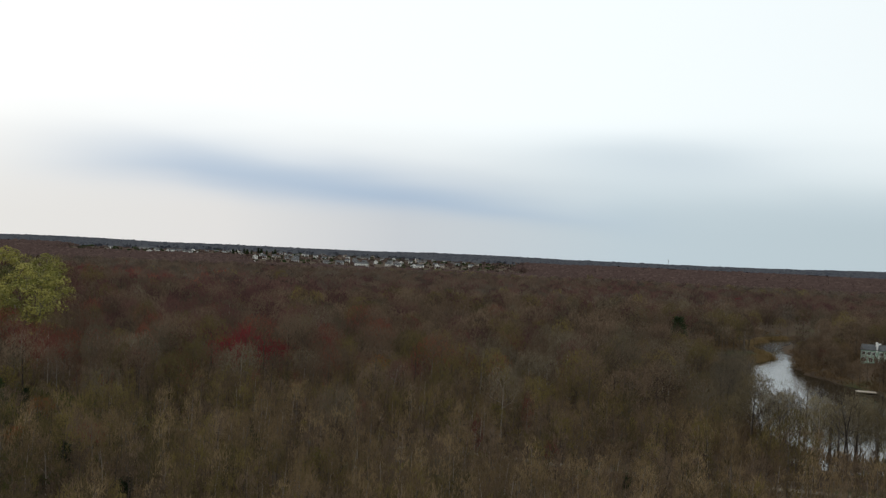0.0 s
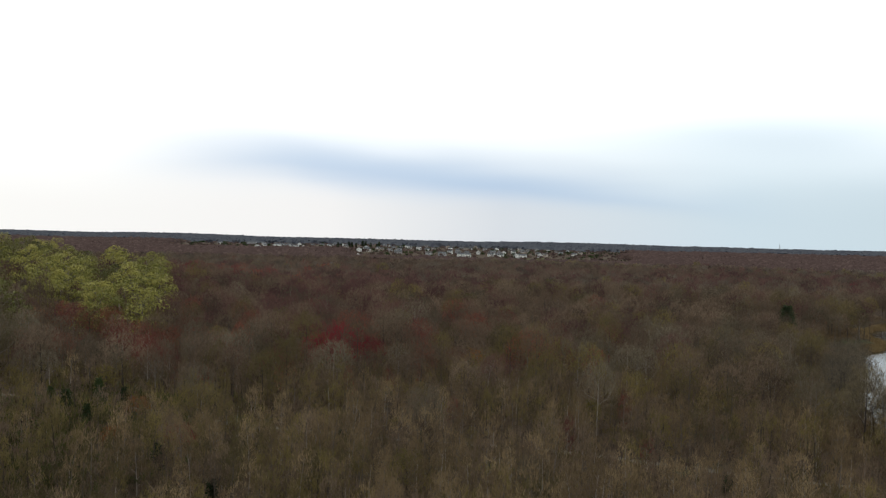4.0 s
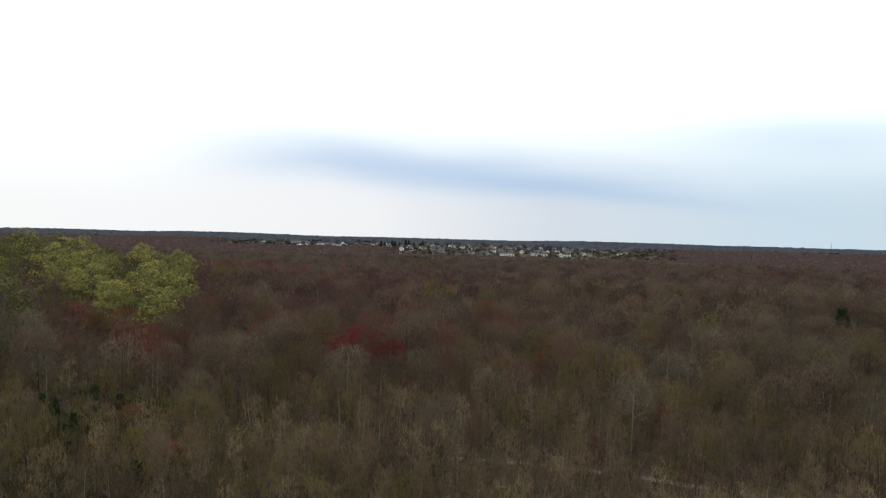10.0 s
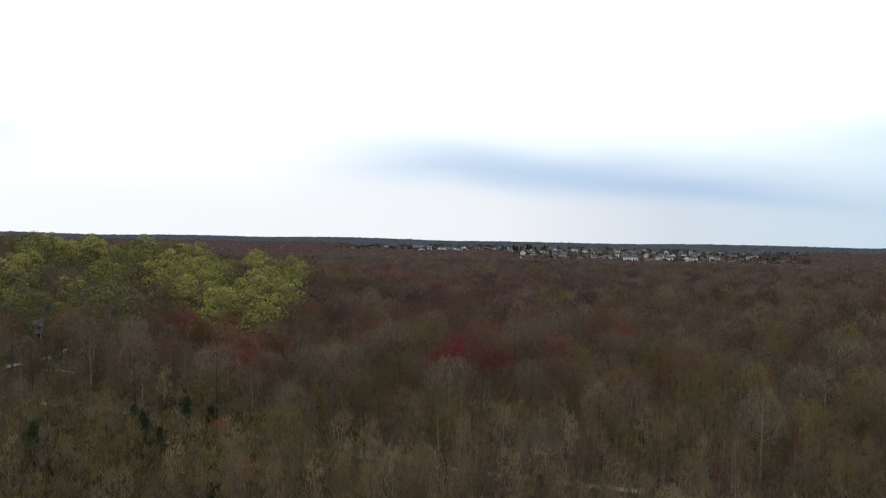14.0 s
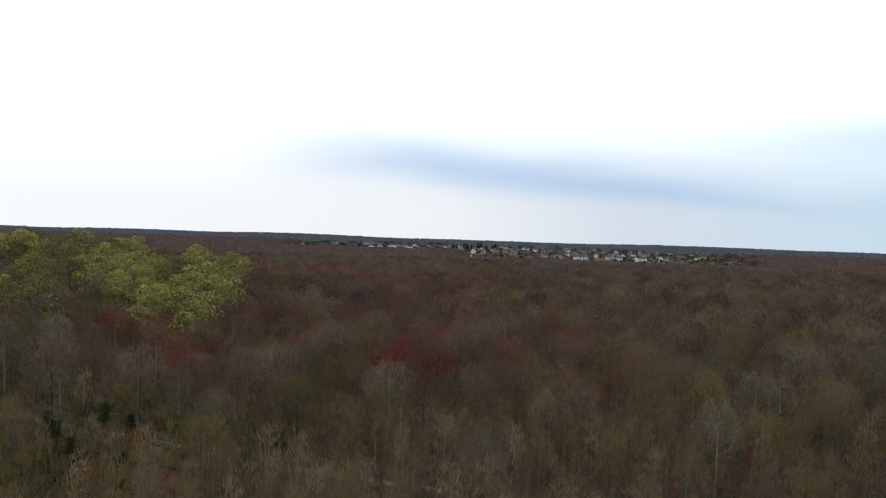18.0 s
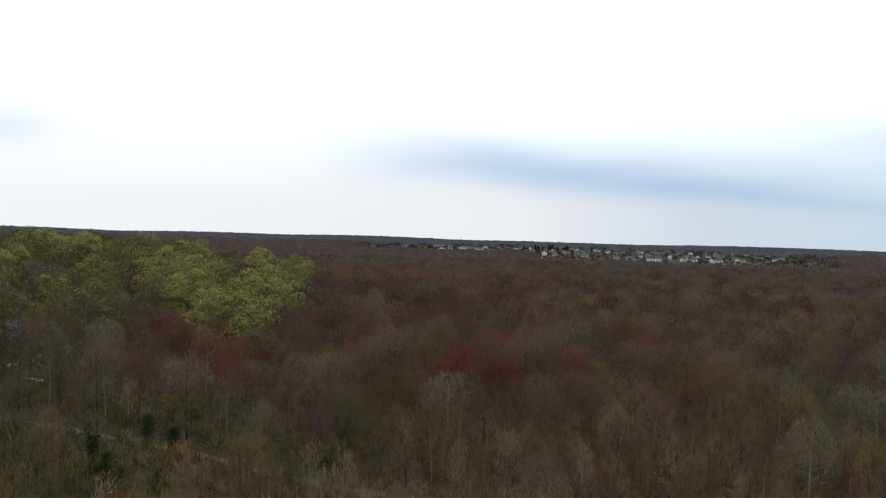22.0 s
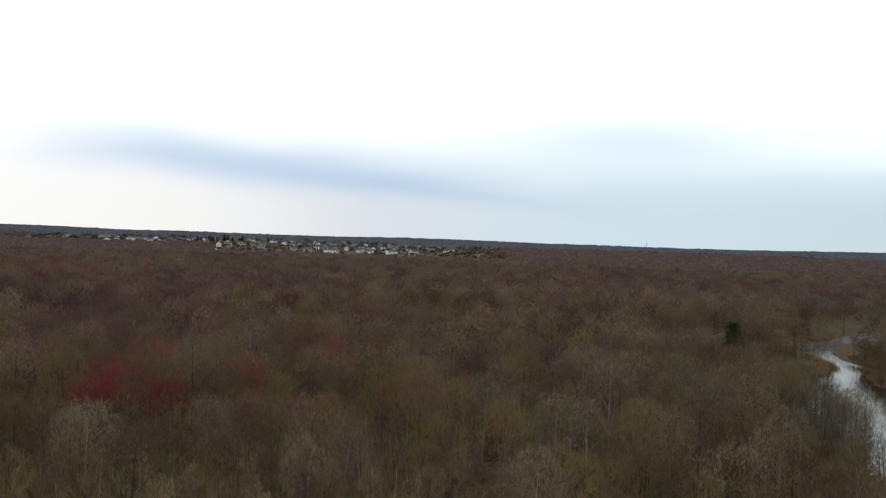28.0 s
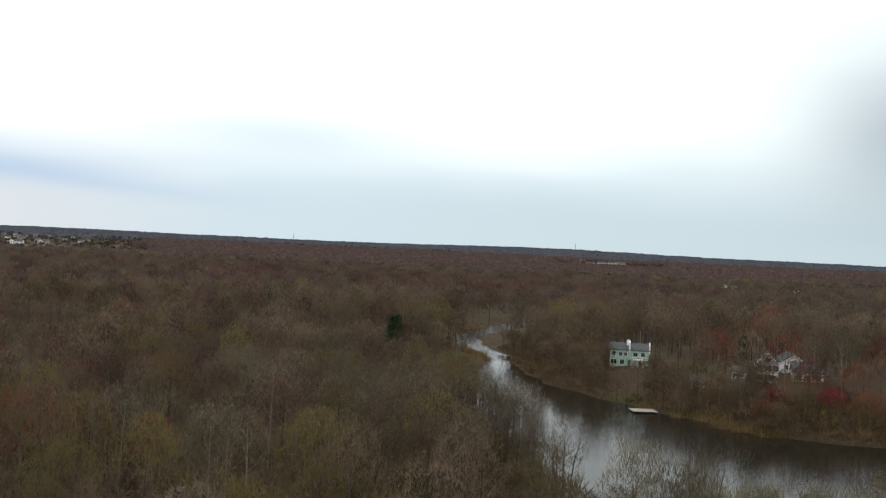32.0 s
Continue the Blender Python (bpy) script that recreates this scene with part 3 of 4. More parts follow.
PALE = [(130, 394, 1.0), (124, 388, 0.9), (160, 430, 0.8), (229, 425, 0.8), (95, 262, 0.8), (88, 280, 0.8), (60, 262, 0.7), (110, 330, 0.8), (64, 340, 0.8), (150, 360, 0.8), (118, 262, 0.75), (-40, 262, 0.8), (-66, 300, 0.8), (190, 450, 0.9),
        (44, 268, 0.8), (78, 274, 0.85), (104, 288, 0.8), (128, 296, 0.85), (138, 318, 0.8), (58, 296, 0.75), (24, 284, 0.75), (116, 308, 0.75), (84, 316, 0.8), (134, 276, 0.8)]
CEDAR = [(-53, 229, 0.95), (-50, 246, 0.9), (-43, 240, 0.8), (-97, 237, 1.05), (-66, 211, 1.05), (6, 208, 0.75), (22, 207, 0.65), (-46, 218, 0.8), (-26, 184, 0.75), (-75, 202, 0.9), (284, 344, 1.3), (-14, 160, 0.75), (70, 168, 0.7), (-60, 243, 0.7), (-36, 214, 0.7), (-84, 222, 0.8)]
for L in (CRIMSON, ORANGE, REDDISH, YELLOW, PALE, CEDAR):
    HIDE += [(x, y, 2.6 * sc) for x, y, sc in L]
HIDE += [(6, 296, 7), (5, 287, 5), (41, 303, 4.5), (178, 382, 4), (174, 374, 4), (170, 366, 3)]


def clear_of(x, y):
    ok = np.ones(len(x), bool)
    for cx, cy, rr in HIDE:
        ok &= (x - cx) ** 2 + (y - cy) ** 2 > rr * rr
    return ok


def wooded(gap, seed, reach):
    """Free places of the near wood, as far as it is overlooked."""
    px, py = scatter(-420, 640, 64, 640, gap, seed)
    d1, a1 = np.hypot(px, py), np.degrees(np.arctan2(px, py))
    d2, a2 = np.hypot(px - 27, py - 126), np.degrees(np.arctan2(px - 27, py - 126))
    q = ((d1 < reach) & (d1 > 30) & (a1 > -38) & (a1 < 40)) | ((d2 < reach - 60) & (d2 > 96) & (a2 > 5) & (a2 < 64))
    px, py = px[q], py[q]
    q = free(px, py, r2) & clear_of(px, py)
    px, py = px[q], py[q]
    # the far bank is thick with young trees; older, wider trees stand farther in
    far_bank = ~left_bank(px, py) & (px < 330) & (py < 480)
    age = np.where(far_bank, 0.75, smooth(np.hypot(px, py) + 25 * drift(px, py, 0.03, 0.2), 215, 305))
    return px, py, age


xs, ys, age = wooded(3.7, 5, 330)
q = r2.random(len(xs)) > np.where(age == 0.75, 0.5, age + 0.06)
x2, y2, age2 = wooded(8.3, 6, 620)
q2 = r2.random(len(x2)) < age2 + 0.02
q &= (r2.random(len(xs)) > 0.5 * smooth(-xs, 10, 45) * (ys < 262))
tall = np.concatenate([np.zeros(q.sum()), np.ones(q2.sum())])
xs, ys = np.concatenate([xs[q], x2[q2]]), np.concatenate([ys[q], y2[q2]])
u1, u2 = drift(xs, ys, 0.035, 0.4), drift(xs, ys, 0.05, 2.0)
dice = r2.random(len(xs))
deep = smooth(np.hypot(xs, ys), 260, 380)
kind = np.where(dice < 0.25 + 0.35 * u1 + 0.4 * deep, 1, 0)
kind = np.where((kind == 0) & (np.hypot(xs, ys) > 238) & (r2.random(len(xs)) < 0.35), 1, kind)
kind = np.where((dice > 0.80 - 0.22 * u2 + 0.12 * deep), 2, kind)
kind = np.where((xs > 150) & (ys < 265) & left_bank(xs, ys) & (r2.random(len(xs)) < 0.65), 2, kind)
redzone = hump(xs, ys, -10, 320, 75, 50, 1) + hump(xs, ys, -70, 335, 60, 40, 0.7) + hump(xs, ys, 290, 310, 70, 60, 0.9)
kind = np.where((r2.random(len(xs)) < 0.004 + 0.22 * redzone), 3, kind)
kind = np.where((tall < 0.5) & ~left_bank(xs, ys) & (xs < 300), 5, kind)
maroon = (hump(xs, ys, -20, 470, 95, 150, 0.75) + hump(xs, ys, 200, 560, 160, 120, 0.4)) * (0.75 + 0.6 * drift(xs, ys, 0.02, 0.9))
kind = np.where((tall > 0.5) & (kind < 2) & (r2.random(len(xs)) < maroon), 4, kind)
kind = np.where((tall < 0.5) & (kind == 0) & (r2.random(len(xs)) < 0.6 * smooth(-xs, 0, 45)), 2, kind)
green = hump(xs, ys, -150, 450, 95, 190, 1.2) * (xs < -54 - 0.12 * (ys - 340)) * (ys > 322)
leafy = (r2.random(len(xs)) < 0.9 * green) & (drift(xs, ys, 0.055, 1.2) > -0.3)
kind = np.where(leafy & (tall > 0.5) & (r2.random(len(xs)) < 0.58), 8, kind)

YOUNG = [bare_tree(100 + i, 9.0 + 1.1 * (i % 3), 1.45 + 0.22 * (i % 4), 0.2, limbs=6, twigs=250, tlen=0.75, twid=0.1, sub=0, trunk_r=0.085, dome=0.45) for i in range(10)]
OLD = [bare_tree(200 + i, 14.0 + (i % 4), 4.3 + 0.6 * (i % 3), 0.42, limbs=6, twigs=1000, tlen=0.75, twid=0.13, sub=1, lean=0.02, dome=0.86, flat=0.6) for i in range(9)]
OLD_FAR = [bare_tree(230 + i, 14.0 + (i % 4), 4.4 + 0.6 * (i % 3), 0.42, limbs=4, twigs=480, tlen=0.95, twid=0.21, sub=0, lean=0.02, dome=0.9, flat=0.65) for i in range(9)]
LEAFY = [leafy_tree(300 + i, 19.0 + i % 3, 6.4 + 0.5 * (i % 3), 0.28, leaves=1500, size=0.32, lumps=12) for i in range(6)]

KINDS = [("grey", BARK_GREY, TWIG_GREY), ("brown", BARK_DARK, TWIG_BROWN), ("olive", BARK_DARK, TWIG_OLIVE), ("red", BARK_GREY, TWIG_RED), ("maroon", BARK_DARK, TWIG_MAROON), ("tawny", BARK_DARK, SHRUB)]
LABELS = {"grey": "leafless young tree with grey bark and fine twigs", "brown": "leafless tree with dark bark and brown twigs",
          "olive": "slim tree with dark bark and olive buds", "red": "maple with grey bark and red spring buds", "maroon": "tall tree with dull maroon buds", "tawny": "slim tree with tawny twigs on the far bank"}
for ki, (kname, bark, twig) in enumerate(KINDS):
    reach = np.hypot(xs, ys)
    for protos, sel, age in ((YOUNG, tall < 0.5, "young"), (OLD, (tall >= 0.5) & (reach < 390), "tall"), (OLD_FAR, (tall >= 0.5) & (reach >= 390), "tall")):
        twig = TWIG_TAN if (age, kname) == ("young", "grey") else KINDS[ki][2]
        m = (kind == ki) & sel
        if not m.any():
            continue
        sp = spots(xs[m], ys[m], 0.66, 1.24, r2)
        edge = ~left_bank(sp[:, 0], sp[:, 1]) & (river_gap(sp[:, 0], sp[:, 1]) < 16)
        sp[edge, 2] *= 0.7
        if age == "young":
            order = np.argsort(np.hypot(sp[:, 0] - 30, sp[:, 1] - 205))
            things("bare_tree", protos, sp[order[:75]], (bark, twig), LABELS[kname], "tree", "bare trees of the wood")
            sp = sp[order[75:]]
        if len(sp):
            merged("woodland_trunks", protos, sp, bark, "trunks and limbs of a leafless %s wood" % age, "woodland", 0)
            merged("woodland_twigs", protos, sp, twig, "fine %s twigs of leafless trees" % kname, "woodland", 1)
m = np.flatnonzero(kind == 8)
m = m[np.argsort(ys[m])]
sp = spots(xs[m], ys[m], 0.75, 1.15, r2)
things("leafy_tree", LEAFY, sp[:190], (BARK_GREY, LEAF_SPRING), "tall tree in fresh yellow-green spring leaf on the hill", "tree", "leafy trees on the hill")
if len(sp) > 190:
    merged("leafy_trunks", LEAFY, sp[190:], BARK_GREY, "trunks of the leafy wood on the hill", "woodland", 0)
    merged("leafy_crowns", LEAFY, sp[190:], LEAF_SPRING, "yellow-green crowns of the leafy wood on the hill", "woodland", 1)

# single trees that stand out
MAPLE = [bare_tree(500 + i, 11.5, 5.2, 0.28, limbs=11, twigs=1700, tlen=0.8, twid=0.12, sub=3, dome=0.75, flat=0.15) for i in range(4)]
SYC = [bare_tree(520 + i, 15.5, 4.8, 0.4, limbs=11, twigs=260, tlen=1.0, twid=0.08, sub=4, trunk_r=0.15, lean=0.07) for i in range(5)]
BUDS = [leafy_tree(540 + i, 15.0, 4.8, 0.36, leaves=1100, size=0.26, lumps=28) for i in range(4)]
CED = [conifer_tree(560 + i, 8.5, 1.9, 0.06, needles=1100, size=0.26, tiers=16) for i in range(3)]


def listed(L):
    return [(x, y, sc, (x * 1.3 + y) % 6.28, i) for i, (x, y, sc) in enumerate(L)]


things("maple", MAPLE, listed(CRIMSON), (BARK_GREY, TWIG_CRIMSON), "round maple covered in crimson spring buds", "tree", "crimson maples")
things("maple", MAPLE, listed(ORANGE), (BARK_GREY, TWIG_ORANGE), "maple with rusty orange spring buds", "tree", "orange maples")
things("maple", MAPLE, listed(REDDISH), (BARK_GREY, TWIG_RED), "maple with dull red spring buds", "tree", "red maples")
things("budding_tree", BUDS, listed(YELLOW), (BARK_DARK, LEAF_YELLOW), "round tree in yellowish early leaf among bare trees", "tree", "yellowish trees")
things("sycamore", SYC, listed(PALE), (BARK_PALE, TWIG_GREY), "leafless sycamore with pale crooked limbs", "tree", "sycamores")
things("cedar", CED, listed(CEDAR), (BARK_DARK, NEEDLE), "small dark green conical cedar among bare trees", "tree", "cedars")
pine = thing_tree("pine", *conifer_tree(583, 21.5, 3.5, 0.6, needles=1500, size=0.34, tiers=9, taper=0.75), (BARK_DARK, PINE), "lone tall dark green pine with a bare lower trunk", "tree")
pine.matrix_basis = spin(178, 382, 1.0, 0.4)
BIG = [conifer_tree(590 + i, 15.0, 4.0, 0.12, needles=1500, size=0.5, tiers=13) for i in range(2)]
things("evergreen", BIG, listed([(392, 372, 1.15), (402, 362, 1.0), (967, 820, 0.9), (990, 835, 0.9)]), (BARK_DARK, NEEDLE), "broad dark evergreen behind the houses", "tree", "evergreens")

# tall bare trees along the water's edge
SHORE = [bare_tree(600 + i, 17.0 + i % 3, 4.4, 0.36, limbs=13, twigs=420, tlen=0.9, twid=0.06, sub=4, trunk_r=0.2, lean=0.08) for i in range(6)]
BUDSHORE = [bare_tree(620 + i, 15.5 + i % 2, 4.6, 0.26, limbs=14, twigs=2400, tlen=0.8, twid=0.075, sub=4, trunk_r=0.16, lean=0.05, dome=0.4) for i in range(4)]
sx, sy = scatter(96, 240, 176, 410, 4.6, 21)
g = river_gap(sx, sy)
ok = (g > 0.3) & (g < 9.5) & left_bank(sx, sy) & (r2.random(len(sx)) < np.where(sy > 300, 0.7, 0.85))
ok &= sy > 262
ok |= (g > -1.0) & (g < 14) & (sy < 218) & (sx < 165) & (r2.random(len(sx)) < 0.95)
sp = spots(sx[ok], sy[ok], 0.62, 0.95, r2)
sp[sp[:, 1] > 245, 2] *= 0.85
sp[sp[:, 1] <= 245, 2] *= 1.2
bud = (sp[:, 1] <= 240) & (r2.random(len(sp)) < np.where(sp[:, 0] > 134, 0.8, 0.4))
FANS = [(116, 234, 1.0), (126, 227, 1.02), (132, 221, 0.98), (137, 215, 0.95), (143, 210, 0.95), (150, 205, 0.9), (138, 222, 0.8), (147, 214, 0.85)]
bud &= r2.random(len(sp)) < 0.4
fans = np.array([(x, y, sc, (x * 1.7 + y) % 6.28, k) for k, (x, y, sc) in enumerate(FANS)])
things("shore_tree", BUDSHORE, np.concatenate([sp[bud], fans]), (BARK_GREY, TWIG_STRAW), "tall budding tree on the near shore of the bay", "tree", "trees along the shore")
sp = sp[~bud]
things("shore_tree", SHORE, sp[:150], (BARK_DARK, TWIG_GREY), "dark leafless tree that leans over the water's edge", "tree", "trees along the shore")

OLIVES = [(142, 219, 0.85), (149, 211, 0.85), (156, 205, 0.9), (163, 200, 0.9), (135, 208, 0.8), (155, 197, 0.85), (166, 207, 0.8)]
things("shore_tree", BUDSHORE, [(x, y, sc, (x + 2.3 * y) % 6.28, k + 1) for k, (x, y, sc) in enumerate(OLIVES)], (BARK_DARK, TWIG_OLIVE), "tall tree with olive buds on the near shore", "tree", "trees along the shore")

# a strip of slim trees with wet feet before the cove
rows = []
for k in range(64):
    y = 262 + 132 * k / 64
    rows.append((0.548 * y - r2.uniform(-1.0, 10.0), y + r2.uniform(-3, 3), r2.uniform(0.5, 0.78), r2.uniform(0, 6.28), k))
things("shore_tree", SHORE, rows, (BARK_DARK, TWIG_GREY), "slim dark bare tree standing in the shallow cove", "tree", "trees along the shore")

# the thick wood that overhangs the far bank
sx, sy = scatter(215, 340, 290, 466, 5.2, 23)
g = river_gap(sx, sy)
ok = (g > 0.9) & (g < 24) & ~left_bank(sx, sy) & (r2.random(len(sx)) < 0.8) & clear_of(sx, sy)
for cx, cy, rr in LOTS[:11]:
    ok &= np.hypot(sx - cx, sy - cy) > rr
sp = spots(sx[ok], sy[ok], 0.42, 0.72, r2)
part_of = r2.random(len(sp)) < 0.7
for sel, bark, twig, word in ((part_of, BARK_DARK, TWIG_BROWN, "brown"), (~part_of, BARK_GREY, SHRUB, "tawny")):
    merged("woodland_trunks", OLD, sp[sel], bark, "trunks and limbs of the wood on the far bank", "woodland", 0)
    merged("woodland_twigs", OLD, sp[sel], twig, "%s twigs of the wood that overhangs the far bank" % word, "woodland", 1)

# undergrowth and reeds
BUSH = [bare_tree(640 + i, 2.6, 1.9, 0.06, limbs=6, twigs=80, tlen=0.9, twid=0.13, sub=1, trunk_r=0.05, sides=2) for i in range(5)]


def reed(seed):
    r = np.random.default_rng(seed)
    p = np.stack([r.normal(size=60) * 0.9, r.normal(size=60) * 0.9, np.zeros(60)], -1)
    w = np.array([0, 0, 1.0]) + r.normal(size=(60, 3)) * 0.16
    return slivers(p, w, 1.3 + 0.7 * r.random(60), 0.13 + 0.08 * r.random(60), r)


bx, by = scatter(90, 420, 190, 580, 2.6, 31)
g, left = river_gap(bx, by), left_bank(bx, by)
tuft = left & (by > 395) & (by < 570) & (bx > 150) & (g > -1.5) & (g < 5)
tuft |= (~left) & (g > -1.0) & (g < 4.5) & (by < 322) & (by > 288) & (bx < 250)
sp = spots(bx[tuft], by[tuft], 0.8, 1.4, r2)
merged("reed_bed", [(None, reed(i)) for i in range(5)], sp, REED, "tawny dry reeds on the marshy river bank", "reeds", 1)
shrub = ((left & (g > 9) & (g < 30) & (by > 390)) | (left & (g > 0.5) & (g < 24) & (by <= 390)) | (~left & (g > -0.8) & (g < 30) & (by < 466))) & (r2.random(len(bx)) < np.where(left, 0.55, 0.9))
for cx, cy, rr in LOTS[:11]:
    shrub &= np.hypot(bx - cx, by - cy) > rr * 0.8
sp = spots(bx[shrub], by[shrub], 0.6, 1.25, r2)
merged("bank_shrubs", BUSH, sp, SHRUB, "low tangled brown shrubs along the river banks", "shrubs", 1)
tx, ty = scatter(-160, 110, 150, 310, 3.4, 33)
t = trail_gap(tx, ty)
low = (((t < -2.2) & (t > -14)) | ((t > 2.2) & (t < 5))) & (r2.random(len(tx)) < 0.5)
sp = spots(tx[low], ty[low], 0.35, 0.8, r2)
merged("trail_shrubs", BUSH, sp, TWIG_OLIVE, "low olive shrubs beside the trail", "shrubs", 1)

ux, uy = scatter(-200, 330, 90, 420, 3.3, 35)
g = river_gap(ux, uy)
tg = trail_gap(ux, uy)
ok = (g > 3) & ((tg > 2.2) | (tg < -9)) & (np.degrees(np.arctan2(ux, uy)) > -36) & (np.hypot(ux, uy) < 400) & (np.hypot(ux, uy) > 95) & (r2.random(len(ux)) < 0.8)
sp = spots(ux[ok], uy[ok], 0.7, 1.5, r2)
LOWBUSH = [bare_tree(660 + i, 3.0, 2.2, 0.05, limbs=3, twigs=34, tlen=1.3, twid=0.22, sub=0, trunk_r=0.05, sides=2) for i in range(6)]
pick = drift(sp[:, 0], sp[:, 1], 0.06, 3.0) + 0.5 * r2.normal(size=len(sp)) > 0.25
merged("undergrowth", LOWBUSH, sp[~pick], TWIG_BROWN, "brown undergrowth below the bare trees", "undergrowth", 1)
merged("undergrowth", LOWBUSH, sp[pick], TWIG_OLIVE, "olive undergrowth coming into leaf below the trees", "undergrowth", 1)
west = smooth(-sp[:, 0], 5, 45) * (sp[:, 1] < 262) * (sp[:, 1] > 120) > r2.random(len(sp))
merged("undergrowth", BUSH, sp[west], UNDER_GREEN, "dark green shrubs in the low wood by the trail", "shrubs", 1)
cx_, cy_ = scatter(80, 142, 392, 568, 2.6, 37)
open_ = np.abs(cx_ - (99 + (cy_ - 442) * 0.227)) < 5 + (cy_ - 392) * 0.045
cx_, cy_ = cx_[open_], cy_[open_]
merged("dry_grass", [(None, reed(i + 9)) for i in range(4)], spots(cx_, cy_, 0.3, 0.5, r2), REED, "pale dry grass in a small clearing", "grass", 1)

# woods farther off
FAR = [bare_tree(400 + i, 13.5 + i % 3, 5.8, 0.3, limbs=3, twigs=110, tlen=1.7, twid=0.6, sub=0, sides=2, lean=0.0, dome=0.9, flat=0.3) for i in range(8)]
xs, ys = scatter(-900, 1300, 380, 1500, 11.3, 8)
d, a = np.hypot(xs, ys), np.degrees(np.arctan2(xs, ys))
ok = (d > 560) & (d < 1450) & (a > -38) & (a < 66) & ~((d < 620) & (a < 42)) & clear_of(xs, ys)
xs, ys = xs[ok], ys[ok]
ok = free(xs, ys, r2)
sp = spots(xs[ok], ys[ok], 0.7, 1.12, r2)
dk = r2.random(len(sp)) + 0.45 * drift(sp[:, 0], sp[:, 1], 0.011, 1.0)
maroon = (hump(sp[:, 0], sp[:, 1], -20, 720, 170, 260, 0.7) + hump(sp[:, 0], sp[:, 1], 420, 900, 260, 330, 0.45) > r2.random(len(sp)))
dk[maroon] = 40
redd = (hump(sp[:, 0], sp[:, 1], -105, 790, 85, 190, 0.45) > r2.random(len(sp)))
dk[redd] = 20
for lo, hi, mat, word in ((-9, 0.72, HAZE_BROWN, "brown"), (0.72, 1.08, HAZE_GREY, "grey"), (1.08, 9, HAZE_OLIVE, "olive"), (10, 30, HAZE_RED, "red"), (30, 50, HAZE_MAROON, "maroon")):
    q = sp[(dk >= lo) & (dk < hi)]
    merged("distant_woodland", FAR, q, mat, "crowns of a distant leafless %s wood" % word, "woodland", 1)


def clump(seed):
    r = np.random.default_rng(seed)
    n_ = 10
    p = r.uniform(-0.75, 0.75, size=(n_, 3)) * np.array([1, 1, 0]) + np.array([0, 0, 0.15]) + r.random((n_, 1)) * np.array([0, 0, 0.5])
    w = r.normal(size=(n_, 3)) * 0.25 + np.array([0, 0, 1.0])
    w /= np.linalg.norm(w, axis=1)[:, None]
    return slivers(p, w, 0.55 + 0.4 * r.random(n_), 0.45 + 0.3 * r.random(n_), r)


rr, aa = [], []
d0 = 1400.0
while d0 < 5100:
    s = d0 / 105
    for k in range(int(1.95 * d0 / s)):
        aa.append(-0.70 + (k + r2.uniform(-0.5, 0.5)) * s / d0)
        rr.append(d0 + r2.uniform(-0.5, 0.5) * s)
    d0 += s
rr, aa = np.array(rr), np.array(aa)
fx, fy = rr * np.sin(aa), rr * np.cos(aa)


def open_town(x, y):
    """Where the town lies open: few trees."""
    q, k = np.hypot(x, y) + 60 * drift(x, y, 0.013, 1.7), np.degrees(np.arctan2(x, y)) + 0.8 * drift(x, y, 0.011, 0.6)
    return ((q > 1690) & (q < 3250) & (k > 1.0) & (k < 16.5)) | ((q > 2050) & (q < 3300) & (k > -9) & (k <= 1.0)) | ((q > 2050) & (q < 2650) & (k > 38) & (k < 43.5))


inside = open_town(fx, fy)
ok = np.where(inside, r2.random(len(rr)) < 0.4, r2.random(len(rr)) < 0.75)
fx, fy, rr, inside = fx[ok], fy[ok], rr[ok], inside[ok]
sp = spots(fx, fy, 1, 1, r2)
sp[:, 2] = rr / 105 * 0.85
CLUMPS = [(None, clump(i)) for i in range(10)]
tops = sp[~inside]
# the far band takes the colour with haze painted in
for lo, hi, mat, word in ((0, 3000, FAR_TOPS, "brown"), (3000, 9000, FAR_TOPS_HAZE, "haze-blue")):
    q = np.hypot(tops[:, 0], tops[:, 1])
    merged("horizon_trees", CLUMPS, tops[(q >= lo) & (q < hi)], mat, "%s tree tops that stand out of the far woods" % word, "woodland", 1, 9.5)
sp[inside, 2] *= 0.35
green_ones = inside & (r2.random(len(sp)) < 0.2)
merged("town_trees", CLUMPS, sp[inside & ~green_ones], FAR_TOPS, "small bare garden trees between the town houses", "trees", 1, 4.5)
merged("town_evergreens", CLUMPS, sp[green_ones], NEEDLE, "dark evergreen garden trees between the town houses", "trees", 1, 5.5)


def canopy(name, d0, d1, step, grow, mat, label):
    """The closed canopy of far woods: a sheet of many small crowns."""
    qa, qd = np.radians(np.arange(-40, 72.01, step)), [d0]
    while qd[-1] < d1:
        qd.append(qd[-1] * grow)
    QA, QD = np.meshgrid(qa, np.array(qd))
    QA = QA + r2.uniform(-0.3, 0.3, QA.shape) * np.radians(step)
    CX, CY = QD * np.sin(QA), QD * np.cos(QA)
    top = 10.0 + np.abs(r2.normal(size=CX.shape)) * 1.7 + 1.5 * drift(CX, CY, 0.02, 0.7)
    CZ = ground_z(CX, CY) + np.where(open_town(CX, CY), -1.5, top)
    ci = np.arange(CX.size).reshape(CX.shape)
    cf = np.stack([ci[:-1, :-1], ci[:-1, 1:], ci[1:, 1:], ci[1:, :-1]], -1).reshape(-1, 4)
    ob = new(name, arrays_mesh(name, np.stack([CX.ravel(), CY.ravel(), CZ.ravel()], -1), cf, mat, r2.random(CX.size), smooth_faces=True))
    tagged(ob, label, "woodland", kind="stuff")


